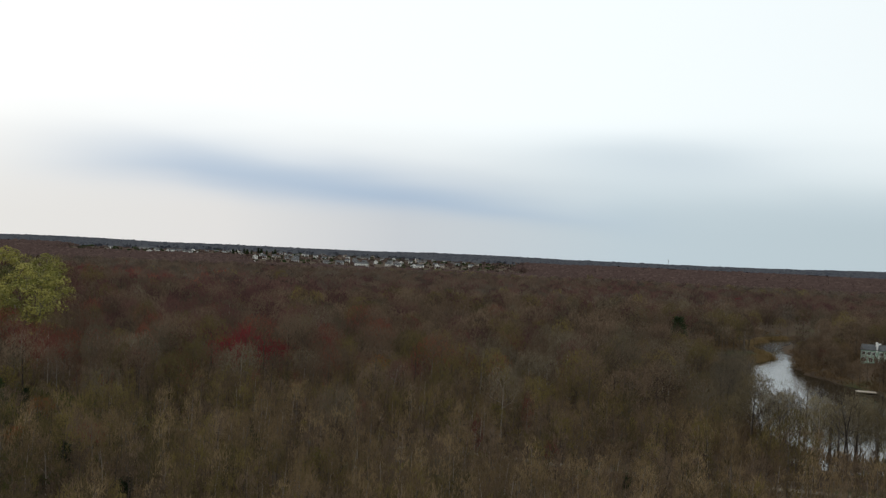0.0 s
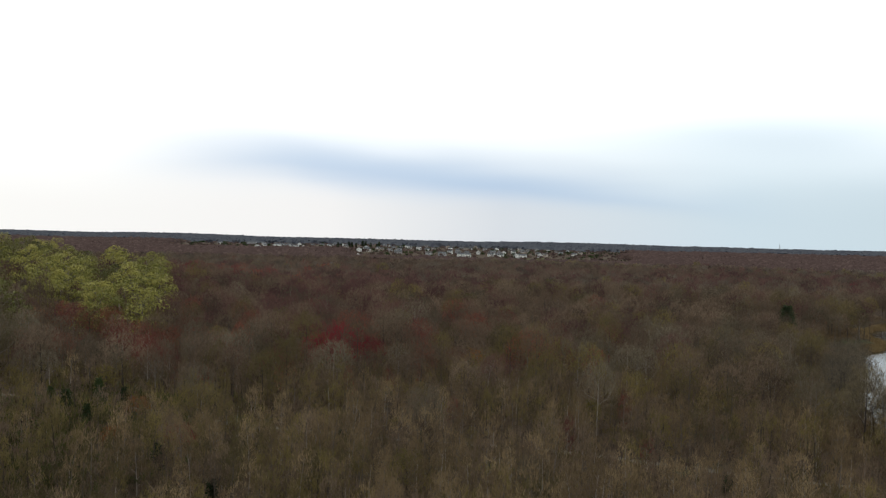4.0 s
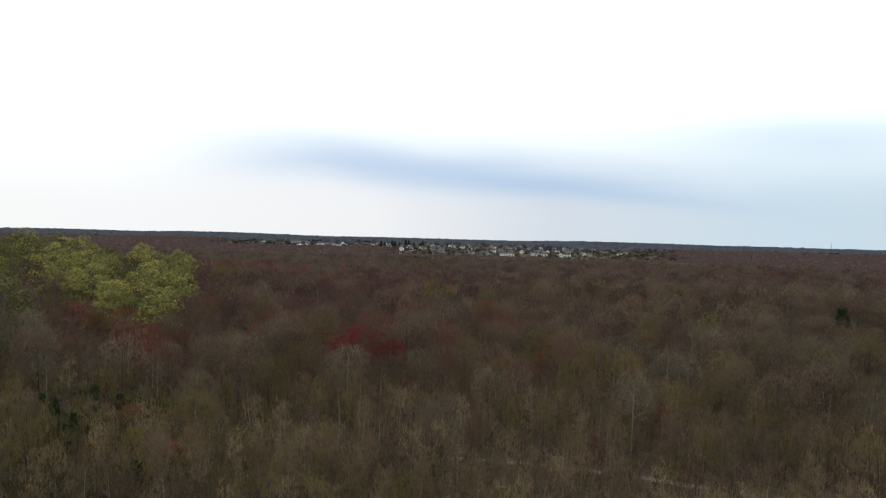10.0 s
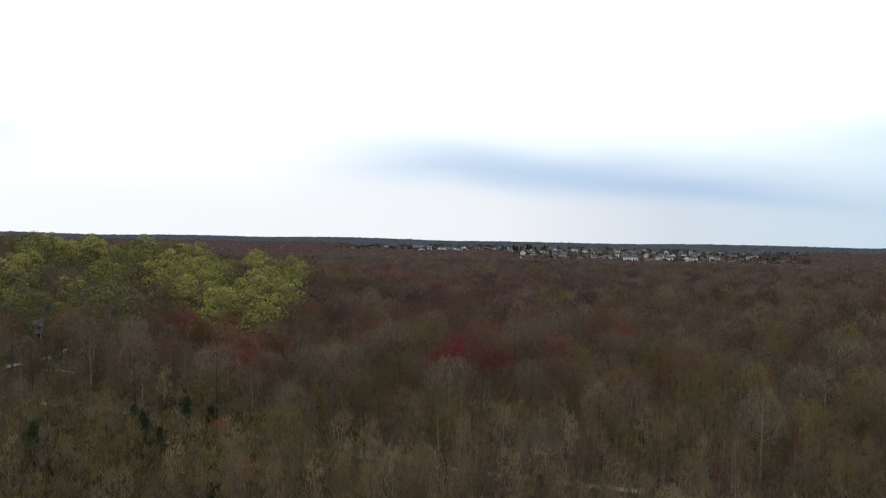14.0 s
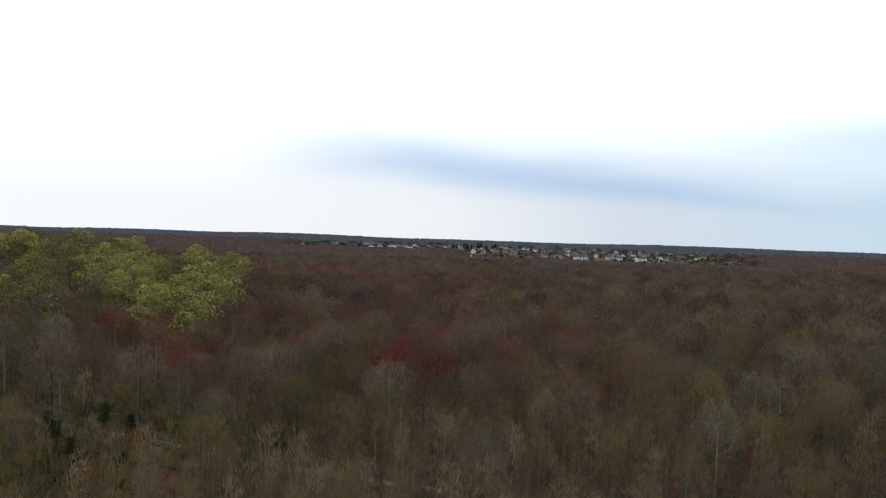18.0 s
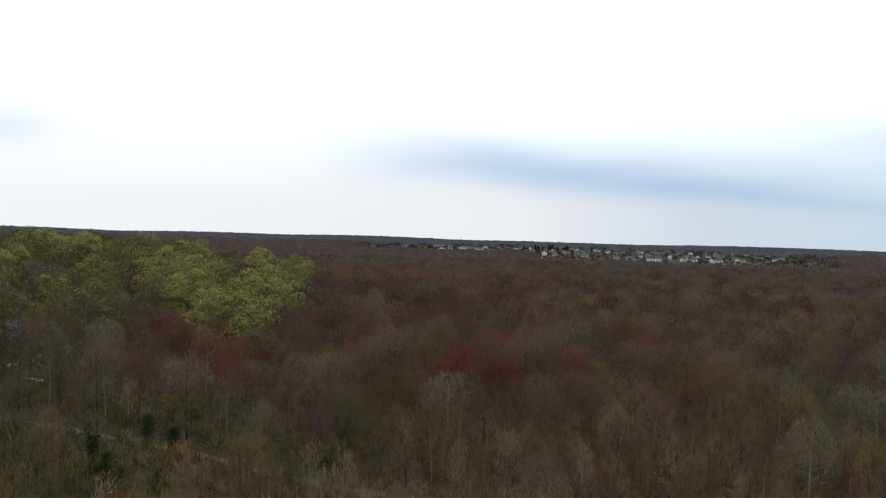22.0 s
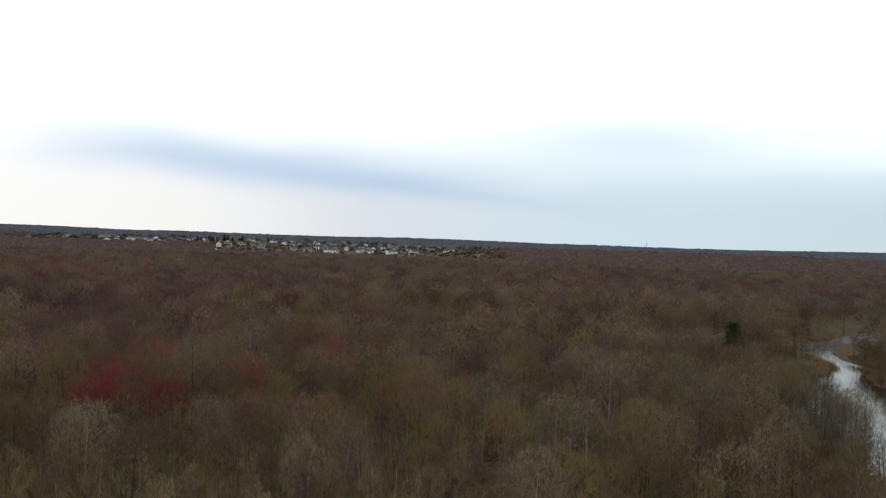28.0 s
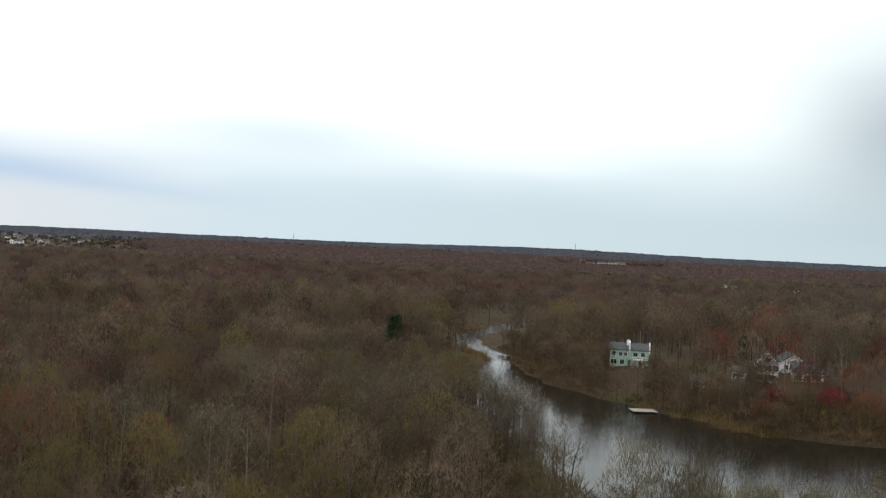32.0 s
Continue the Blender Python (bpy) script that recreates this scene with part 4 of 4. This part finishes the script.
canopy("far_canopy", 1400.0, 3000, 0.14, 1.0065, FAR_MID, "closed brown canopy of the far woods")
# painted haze again: the blue is not the trees' own
canopy("horizon_canopy", 2990.0, 5150, 0.14, 1.008, FAR_WOOD_HAZE, "canopy of horizon woods with the blue of distance haze in its colour")

# ---- the trail ----
def ribbon(name, line, half, lift, mat, seed):
    """A strip along a line, draped on the ground, with uneven edges."""
    r = np.random.default_rng(seed)
    pts = []
    for (x0, y0), (x1, y1) in zip(line, line[1:]):
        k = max(2, int(math.hypot(x1 - x0, y1 - y0) / 2.0))
        pts += [(x0 + (x1 - x0) * i / k, y0 + (y1 - y0) * i / k) for i in range(k)]
    pts = np.array(pts + [line[-1]])
    d = np.gradient(pts, axis=0)
    nrm = np.stack([-d[:, 1], d[:, 0]], -1) / (np.linalg.norm(d, axis=1)[:, None] + 1e-9)
    rows = []
    for o in (-1, -0.5, 0, 0.5, 1):
        q = pts + nrm * (o * half + (abs(o) == 1) * r.uniform(-0.25, 0.25, (len(pts), 1)))
        z = np.max([ground_z(q[:, 0] + ox, q[:, 1] + oy) for ox in (-1.5, 0, 1.5) for oy in (-1.5, 0, 1.5)], axis=0)
        rows.append(np.stack([q[:, 0], q[:, 1], z + lift + 0.03 * (1 - abs(o))], -1))
    v = np.stack(rows, 1).reshape(-1, 3)
    i = np.arange(len(pts) - 1)[:, None] * 5 + np.arange(4)
    f = np.stack([i, i + 1, i + 6, i + 5], -1).reshape(-1, 4)
    return new(name, arrays_mesh(name, v, f, mat, smooth_faces=True))


LAWN = mottled("lawn", (0.045, 0.075, 0.02), (0.085, 0.12, 0.035), 0.06, 0.95)
GRAVEL = mottled("gravel", (0.085, 0.073, 0.055), (0.15, 0.13, 0.10), 0.5, 0.95, 0.4, 12.0)
TARMAC = mottled("pale_tarmac", (0.2, 0.2, 0.2), (0.3, 0.3, 0.29), 0.4, 0.9, 0.2, 14.0)
tagged(ribbon("trail", TRAIL, 1.35, 0.10, GRAVEL, 4), "pale gravel trail through the young wood", "path", kind="structure")
tagged(ribbon("lawn", [(-128, 344), (-121, 332), (-110, 316)], 7.0, 0.06, LAWN, 5), "rough green lawn among the trees", "lawn", kind="structure")
tagged(ribbon("driveway", [(-126, 312), (-122, 323), (-119, 334), (-117, 345), (-116, 356), (-122, 366)], 1.7, 0.14, TARMAC, 6), "pale driveway in front of the house among the trees", "driveway", kind="structure")
tagged(ribbon("footpath", [(-112, 314), (-105, 314), (-99, 310)], 1.0, 0.14, TARMAC, 7), "short pale paved path on the lawn", "path", kind="structure")

# ---- houses ----
SIDING_GREEN = mottled("pale_green_siding", (0.22, 0.36, 0.285), (0.31, 0.45, 0.37), 0.25, 0.6)
SIDING_WHITE = mottled("white_siding", (0.62, 0.62, 0.6), (0.76, 0.76, 0.73), 0.2, 0.6)
SIDING_GREY = mottled("grey_siding", (0.2, 0.2, 0.21), (0.3, 0.3, 0.3), 0.2, 0.65)
SIDING_TAN = mottled("tan_siding", (0.26, 0.21, 0.17), (0.36, 0.3, 0.24), 0.2, 0.65)
ROOF_GREY = mottled("grey_shingles", (0.05, 0.055, 0.058), (0.095, 0.1, 0.105), 0.5, 0.85, 0.3)
ROOF_PALE = mottled("pale_shingles", (0.24, 0.25, 0.26), (0.36, 0.37, 0.38), 0.4, 0.8, 0.3)
ROOF_DARK = mottled("dark_shingles", (0.05, 0.048, 0.046), (0.10, 0.095, 0.09), 0.4, 0.85, 0.3)
TRIM = mottled("white_trim", (0.68, 0.69, 0.67), (0.8, 0.8, 0.78), 0.8, 0.5)
BRICK = mottled("chimney_brick", (0.22, 0.1, 0.07), (0.34, 0.17, 0.12), 1.2, 0.9)
PLANK = mottled("weathered_planks", (0.25, 0.22, 0.18), (0.40, 0.36, 0.31), 0.8, 0.85, 0.2)
mgl, n, b = material("window_glass")
b.inputs["Base Color"].default_value = (0.012, 0.016, 0.018, 1)
b.inputs["Roughness"].default_value = 0.08
GLASS = mgl


def part(name, bm, mat, parent, label=""):
    me = bpy.data.meshes.new(name)
    bm.to_mesh(me)
    bm.free()
    me.materials.append(mat)
    ob = new(name, me)
    ob.parent = parent
    if label:
        ob["label"] = label
    return ob


def box(bm, x0, x1, y0, y1, z0, z1):
    v = [bm.verts.new((x, y, z)) for z in (z0, z1) for x, y in ((x0, y0), (x1, y0), (x1, y1), (x0, y1))]
    for f in ((3, 2, 1, 0), (4, 5, 6, 7), (0, 1, 5, 4), (1, 2, 6, 5), (2, 3, 7, 6), (3, 0, 4, 7)):
        bm.faces.new([v[i] for i in f])


def gable_body(w, d, h, rise, across):
    """Walls up to the eaves with the gable ends; across: the ridge runs along x."""
    bm = bmesh.new()
    if across:
        prof = [(-d / 2, -0.6), (d / 2, -0.6), (d / 2, h), (0, h + rise), (-d / 2, h)]
        a = [bm.verts.new((-w / 2, p, z)) for p, z in prof]
        c = [bm.verts.new((w / 2, p, z)) for p, z in prof]
    else:
        prof = [(-w / 2, -0.6), (w / 2, -0.6), (w / 2, h), (0, h + rise), (-w / 2, h)]
        a = [bm.verts.new((p, -d / 2, z)) for p, z in prof]
        c = [bm.verts.new((p, d / 2, z)) for p, z in prof]
    bm.faces.new(a[::-1])
    bm.faces.new(c)
    for i in range(5):
        bm.faces.new((a[i], a[(i + 1) % 5], c[(i + 1) % 5], c[i]))
    bmesh.ops.recalc_face_normals(bm, faces=bm.faces)
    return bm


def gable_roof(w, d, h, rise, across, over=0.45, thick=0.22):
    """Two roof slopes with thickness and eaves."""
    bm = bmesh.new()
    half, run = (d / 2, w / 2) if across else (w / 2, d / 2)
    k = rise / half
    top = h + rise + 0.02
    prof = [(-half - over, h - over * k), (0, top), (half + over, h - over * k), (half + over, h - over * k + thick), (0, top + thick * 1.2), (-half - over, h - over * k + thick)]
    ends = []
    for e in (-run - over, run + over):
        ends.append([bm.verts.new((e, p, z) if across else (p, e, z)) for p, z in prof])
    a, c = ends
    for q in (a, c):
        bm.faces.new((q[0], q[1], q[4], q[5]))
        bm.faces.new((q[1], q[2], q[3], q[4]))
    for i in range(6):
        bm.faces.new((a[i], a[(i + 1) % 6], c[(i + 1) % 6], c[i]))
    bmesh.ops.recalc_face_normals(bm, faces=bm.faces)
    return bm


def window(parent, x, z, w, h, y, trim=TRIM, name="window"):
    """A window on the front wall: a frame with a pane and a sill; returns the frame."""
    bm = bmesh.new()
    t = 0.1
    box(bm, x - w / 2 - t, x - w / 2, y - 0.07, y + 0.02, z, z + h)
    box(bm, x + w / 2, x + w / 2 + t, y - 0.07, y + 0.02, z, z + h)
    box(bm, x - w / 2 - t, x + w / 2 + t, y - 0.07, y + 0.02, z + h, z + h + t)
    box(bm, x - 0.03, x + 0.03, y - 0.06, y + 0.02, z, z + h)
    fr = part(name, bm, trim, parent)
    bm = bmesh.new()
    box(bm, x - w / 2, x + w / 2, y - 0.03, y + 0.02, z, z + h)
    part("pane", bm, GLASS, fr)
    bm = bmesh.new()
    box(bm, x - w / 2 - 0.15, x + w / 2 + 0.15, y - 0.14, y + 0.02, z - 0.09, z)
    part("sill", bm, trim, fr)
    return fr


def chimney(parent, x, y, z0, z1, mat, s=0.8):
    bm = bmesh.new()
    box(bm, x - s / 2, x + s / 2, y - s / 2, y + s / 2, z0, z1)
    box(bm, x - s / 2 - 0.08, x + s / 2 + 0.08, y - s / 2 - 0.08, y + s / 2 + 0.08, z1, z1 + 0.18)
    part("chimney", bm, mat, parent)


def house(x, y, face, w, d, h, rise, across, wall, roof, label, panes, stack=False, group="", name="house", porch=False):
    """A house whose front looks towards the azimuth `face`; panes: rows of x, z, width, height on the front."""
    e = tagged(new(name), label, "house", group)
    part("wall", gable_body(w, d, h, rise, across), wall, e)
    part("roof", gable_roof(w, d, h, rise, across), roof, e)
    for px, pz, pw, ph in panes:
        window(e, px, pz, pw, ph, -d / 2)
    bm = bmesh.new()
    box(bm, -0.5, 0.5, -d / 2 - 0.06, -d / 2 + 0.02, 0.0, 2.1)
    part("door", bm, ROOF_DARK, e, "dark front door")
    if stack:
        chimney(e, w * 0.28, 0.4, h, h + rise + 1.1, BRICK)
    if porch:
        bm = bmesh.new()
        box(bm, -w * 0.45, w * 0.45, -d / 2 - 2.6, -d / 2, 2.5, 2.7)
        for sx_ in (-0.44, -0.15, 0.15, 0.44):
            box(bm, sx_ * w - 0.08, sx_ * w + 0.08, -d / 2 - 2.55, -d / 2 - 2.4, -0.4, 2.5)
        part("deck", bm, TRIM, e, "white railed deck")
    z = float(min(ground_z(x + ox, y + oy) for ox in (-w / 3, 0, w / 3) for oy in (-d / 3, 0, d / 3)))
    e.matrix_basis = pose(x, y, z, 0, 0, 180 - face)
    return e


def two_floors(w, k=3, z=(0.9, 3.7), pw=1.3, ph=1.5):
    return [((i - (k - 1) / 2) * w / (k + 0.3), zz, pw, ph) for i in range(k) for zz in z if not (zz < 1 and i == k // 2 and k % 2)]


# the pale green double house above the river
FACE = math.degrees(math.atan2(27 - 262, 126 - 372))
gh = house(262, 372, FACE, 12.4, 8.0, 5.4, 1.7, True, SIDING_GREEN, ROOF_GREY, "large pale green house with grey roofs above the river bank",
           [(-5.0, 0.6, 1.8, 1.6), (-2.9, 3.3, 1.1, 1.3), (-5.0, 3.3, 1.1, 1.3), (-1.2, 3.3, 1.0, 1.2), (-2.3, 0.6, 1.4, 1.6), (1.9, 3.3, 1.4, 1.3), (4.3, 3.3, 1.2, 1.4), (3.8, 0.6, 1.5, 1.5)], name="river_house")
bm = bmesh.new()
box(bm, -0.22, 0.22, -4.4, 4.4, 4.6, 7.7)
part("party_wall", bm, TRIM, gh, "white wall that divides the roof")
bm = bmesh.new()
box(bm, 6.2, 6.6, -4.4, 4.4, 4.5, 7.3)
part("end_wall", bm, TRIM, gh, "white parapet at the roof's end")
chimney(gh, -0.6, -1.2, 5.8, 8.2, TRIM, 0.8)
bm = bmesh.new()
box(bm, 1.0, 6.0, -6.2, -4.0, 2.35, 2.5)
balcony = part("balcony", bm, TRIM, gh, "white balcony with a rail")
for px in (1.1, 2.7, 4.3, 5.9):
    bm = bmesh.new()
    box(bm, px - 0.07, px + 0.07, -6.15, -6.02, -1.2, 3.22)
    part("post", bm, TRIM, balcony)
bm = bmesh.new()
box(bm, 1.0, 6.0, -6.15, -6.08, 3.22, 3.32)
part("rail", bm, TRIM, balcony)

wh = house(280, 331, FACE + 6, 6.6, 8.0, 5.4, 3.2, False, SIDING_GREY, ROOF_GREY, "gabled house with tall white-framed windows above the river",
           [(-2.1, 0.5, 1.7, 1.9), (1.2, 0.5, 1.6, 1.9), (-2.1, 3.3, 1.7, 1.8), (0.2, 3.3, 1.7, 1.8), (2.4, 3.3, 1.3, 1.8), (0.0, 6.0, 1.6, 1.5)], porch=True, name="gabled_house")
for sgn in (-1, 1):
    bm = bmesh.new()
    v = [bm.verts.new(p) for p in ((sgn * 3.75, -4.5, 4.95), (0, -4.5, 8.55), (0, -4.5, 8.95), (sgn * 3.75, -4.5, 5.35), (sgn * 3.75, -4.3, 4.95), (0, -4.3, 8.55), (0, -4.3, 8.95), (sgn * 3.75, -4.3, 5.35))]
    for f in ((0, 1, 2, 3), (7, 6, 5, 4), (0, 4, 5, 1), (2, 6, 7, 3), (0, 3, 7, 4), (1, 5, 6, 2)):
        bm.faces.new([v[i] for i in f])
    bmesh.ops.recalc_face_normals(bm, faces=bm.faces)
    part("gable_trim", bm, TRIM, wh, "white board along the gable")
house(258, 338, FACE, 4.6, 4.4, 2.4, 1.2, True, SIDING_WHITE, ROOF_DARK, "low white cottage half hidden by bare trees", two_floors(4.6, 2, (0.8,), 0.9, 1.1), name="cottage", group="cottages by the river")
house(275, 337, FACE + 20, 4.0, 4.0, 2.6, 1.2, True, SIDING_WHITE, ROOF_GREY, "small white annex beside the gabled house", two_floors(4.0, 2, (0.8,), 0.9, 1.2), name="cottage", group="cottages by the river")
house(296, 335, FACE - 10, 8.0, 7.0, 3.4, 2.4, False, SIDING_WHITE, ROOF_GREY, "white cottage with a steep grey roof behind red maples", two_floors(8, 3, (0.9,)), name="cottage", group="cottages by the river")
house(290, 324, FACE + 4, 9.0, 7.0, 3.0, 2.4, True, SIDING_WHITE, ROOF_GREY, "white cottage with a grey roof behind red maples", two_floors(9, 3, (0.9,)), name="cottage", group="cottages by the river")
house(-141, 362, 155, 11.0, 8.0, 4.6, 2.0, True, SIDING_GREY, ROOF_DARK, "grey house with white window frames half hidden in the wood", two_floors(12, 4), name="wood_house")

# the dock
dock = tagged(new("dock"), "weathered pale wooden swimming dock on the dark river", "dock")
for i in range(22):
    bm = bmesh.new()
    y0 = -3.3 + i * 0.3
    box(bm, -4.2, 4.2, y0, y0 + 0.27, 0.42, 0.48)
    part("plank", bm, PLANK, dock)
for sx_ in (-3.9, 0, 3.9):
    bm = bmesh.new()
    box(bm, sx_ - 0.08, sx_ + 0.08, -3.3, 3.3, 0.26, 0.42)
    part("joist", bm, PLANK, dock)
    for sy_ in (-3.1, 3.1):
        bm = bmesh.new()
        box(bm, sx_ - 0.11, sx_ + 0.11, sy_ - 0.11, sy_ + 0.11, -1.8, 0.42)
        part("pile", bm, BARK_DARK, dock, "dark wooden pile")
dock.matrix_basis = Matrix.LocRotScale((228, 330, 0), Euler((0, 0, radians(-28))), (0.82, 0.82, 1))

# a parked car by the drive
PAINT = mottled("silver_paint", (0.5, 0.52, 0.54), (0.58, 0.6, 0.62), 1.0, 0.3, metal=0.4)
TYRE = mottled("tyre_rubber", (0.012, 0.012, 0.012), (0.03, 0.03, 0.03), 3.0, 0.9)
car = tagged(new("car"), "pale silver car parked beside the drive under trees", "car")
bm = bmesh.new()
side = [(-2.2, 0.35), (2.2, 0.35), (2.25, 0.75), (1.3, 0.95), (0.7, 1.45), (-1.2, 1.48), (-1.9, 0.98), (-2.25, 0.85)]
la = [bm.verts.new((p, -0.86, z)) for p, z in side]
lb = [bm.verts.new((p, 0.86, z)) for p, z in side]
bm.faces.new(la[::-1])
bm.faces.new(lb)
for i in range(8):
    bm.faces.new((la[i], la[(i + 1) % 8], lb[(i + 1) % 8], lb[i]))
bmesh.ops.bevel(bm, geom=list(bm.edges), offset=0.06, segments=2, affect="EDGES")
part("body", bm, PAINT, car)
for sy_ in (-1, 1):
    bm = bmesh.new()
    box(bm, -1.2, 0.7, sy_ * 0.85 - 0.03, sy_ * 0.85 + 0.03, 1.0, 1.36)
    part("side_window", bm, GLASS, car)
    for px in (-1.4, 1.4):
        bm = bmesh.new()
        bmesh.ops.create_cone(bm, cap_ends=True, segments=14, radius1=0.33, radius2=0.33, depth=0.22, matrix=Matrix.Translation((px, sy_ * 0.8, 0.33)) @ Matrix.Rotation(radians(90), 4, "X"))
        part("wheel", bm, TYRE, car)
car.matrix_basis = pose(-117.5, 343, float(ground_z(-117.5, 343)) + 0.2, 0, 0, 80)

# ---- the town beyond the woods ----
lawn = ribbon("lawn", [(250, 1915), (330, 1910), (420, 1945)], 45, 0.4, LAWN, 9)
tagged(lawn, "open green lawns in front of the town", "lawn", kind="structure")
TOWN = [(251, 1977, 24, 0, 1), (311, 2205, 9, 0, 0), (321, 2079, 12, 0, 1), (332, 2040, 13, 0, 1), (365, 2187, 9, 0, 0), (363, 2023, 10, 0, 0), (375, 2020, 14, 0, 1), (416, 2046, 9, 0, 0), (432, 2078, 10, 2, 1), (660, 2857, 10, 0, 1), (534, 2244, 11, 0, 1), (251, 2224, 10, 0, 1), (303, 2520, 10, 1, 1), (214, 2942, 12, 0, 1), (227, 2779, 12, 0, 1), (180, 2811, 10, 3, 1), (154, 2714, 10, 1, 1), (52, 2204, 10, 0, 0), (276, 3102, 10, 3, 1), (253, 2629, 12, 2, 1), (211, 2002, 14, 1, 1), (185, 2008, 10, 3, 1), (378, 2836, 10, 1, 1), (412, 2797, 10, 3, 1), (445, 2795, 9, 0, 0), (512, 2969, 10, 1, 1), (553, 3036, 9, 0, 1), (516, 2706, 10, 3, 1), (596, 2995, 10, 1, 1), (604, 2860, 10, 0, 1), (564, 2576, 9, 3, 1), (532, 2373, 10, 1, 1), (613, 2513, 10, 2, 1), (-3, 1159, 8, 2, 0), (41, 1816, 11, 0, 0), (-107, 3054, 11, 0, 0), (-98, 2527, 16, 0, 1), (-127, 2704, 12, 1, 1), (-240, 2977, 26, 1, 1), (-324, 2920, 12, 0, 1), (-230, 2153, 12, 3, 1), (-38, 2981, 12, 1, 1), (-18, 2930, 12, 0, 1), (-217, 3352, 9, 1, 0), (-174, 3013, 10, 3, 1), (-145, 2831, 10, 1, 1), (26, 2051, 8, 0, 0), (146, 3035, 10, 1, 1), (126, 2346, 10, 3, 1), (147, 2346, 12, 1, 1), (1491, 1791, 16, 2, 1), (1559, 1831, 18, 0, 1), (1639, 1886, 16, 0, 1), (1705, 1927, 20, 2, 1), (699, 796, 7, 0, 1), (831, 835, 7, 0, 0), (824, 816, 7, 3, 1), (936, 850, 7, 0, 1), (976, 859, 7, 0, 1), (1047, 845, 7, 0, 1), (1036, 823, 7, 3, 1), (1116, 859, 7, 1, 1), (678, 1730, 12, 0, 1), (672, 1740, 8, 1, 0), (60, 1560, 10, 1, 1)]
HUES = [(SIDING_WHITE, ROOF_GREY, "white"), (SIDING_GREY, ROOF_GREY, "grey"), (SIDING_TAN, ROOF_DARK, "tan"), (SIDING_GREY, ROOF_DARK, "grey")]
r3 = random.Random(8)
for i in range(46):
    q, k = r3.uniform(2050, 3150), math.radians(r3.uniform(-4.5, 12.0))
    if all(math.hypot(q * math.sin(k) - a, q * math.cos(k) - b2) > 16 for a, b2, *_ in TOWN):
        TOWN.append((q * math.sin(k), q * math.cos(k), r3.choice((9, 10, 12, 14)), r3.choice((0, 0, 0, 1, 2)), r3.choice((0, 1, 1))))
for x, y, w, hue, across in TOWN:
    wall, roof, word = HUES[hue]
    w, h = (1.1 if y < 2100 else 0.95) * w, 5.6 if w < 16 else 6.4
    house(x, y, 180 + math.degrees(math.atan2(x, y)) + r3.uniform(-18, 18), w, min(w, 11), h, 3.2 if not across else 2.6, bool(across), wall, roof,
          "%s town house with a %s roof" % (word, "dark" if roof is ROOF_DARK else "grey"), two_floors(w, 3 if w < 16 else 5), name="town_house", group="houses of the town")
TOWNPINES = [(8, 2656), (15, 2804), (22, 2894), (30, 2769), (38, 2865), (46, 2894), (53, 2831), (61, 2865), (71, 2955), (76, 2835), (86, 2915), (95, 2960), (100, 2835), (110, 2930), (122, 3035), (125, 2901)]
things("town_pine", BIG, [(x + 9 * math.sin(5 * i), y, 0.75 + 0.55 * ((i * 0.618) % 1), i * 1.1, i) for i, (x, y) in enumerate(TOWNPINES)], (BARK_DARK, NEEDLE), "dark green pine in a row beside the town", "tree", "pines by the town")

# masts on the skyline
STEEL = mottled("galvanised_steel", (0.3, 0.31, 0.32), (0.42, 0.43, 0.44), 0.6, 0.5, metal=0.6)


def mast(x, y, h):
    e = tagged(new("radio_mast"), "thin grey lattice radio mast on the skyline", "mast", "masts on the skyline")
    for k in range(3):
        a = k * 2.094
        v, f = tube([(2.2 * math.cos(a), 2.2 * math.sin(a), 0), (0.7 * math.cos(a), 0.7 * math.sin(a), h)], [0.35, 0.3], 4)
        o = new("leg", arrays_mesh("leg", v, f, STEEL))
        o.parent = e
    for i in range(8):
        z0, z1 = h * i / 8, h * (i + 1) / 8
        bits = []
        for k in range(3):
            a, c = k * 2.094, (k + 1) * 2.094
            q0, q1 = 2.2 - 1.5 * i / 8, 2.2 - 1.5 * (i + 1) / 8
            bits.append(tube([(q0 * math.cos(a), q0 * math.sin(a), z0), (q1 * math.cos(c), q1 * math.sin(c), z1)], [0.15, 0.15], 3))
        v, f = joined(bits)
        o = new("brace", arrays_mesh("brace", v, f, STEEL))
        o.parent = e
    e.matrix_basis = pose(x, y, float(ground_z(x, y)) - 0.3)


mast(1756, 3891, 36)
mast(2736, 3303, 36)
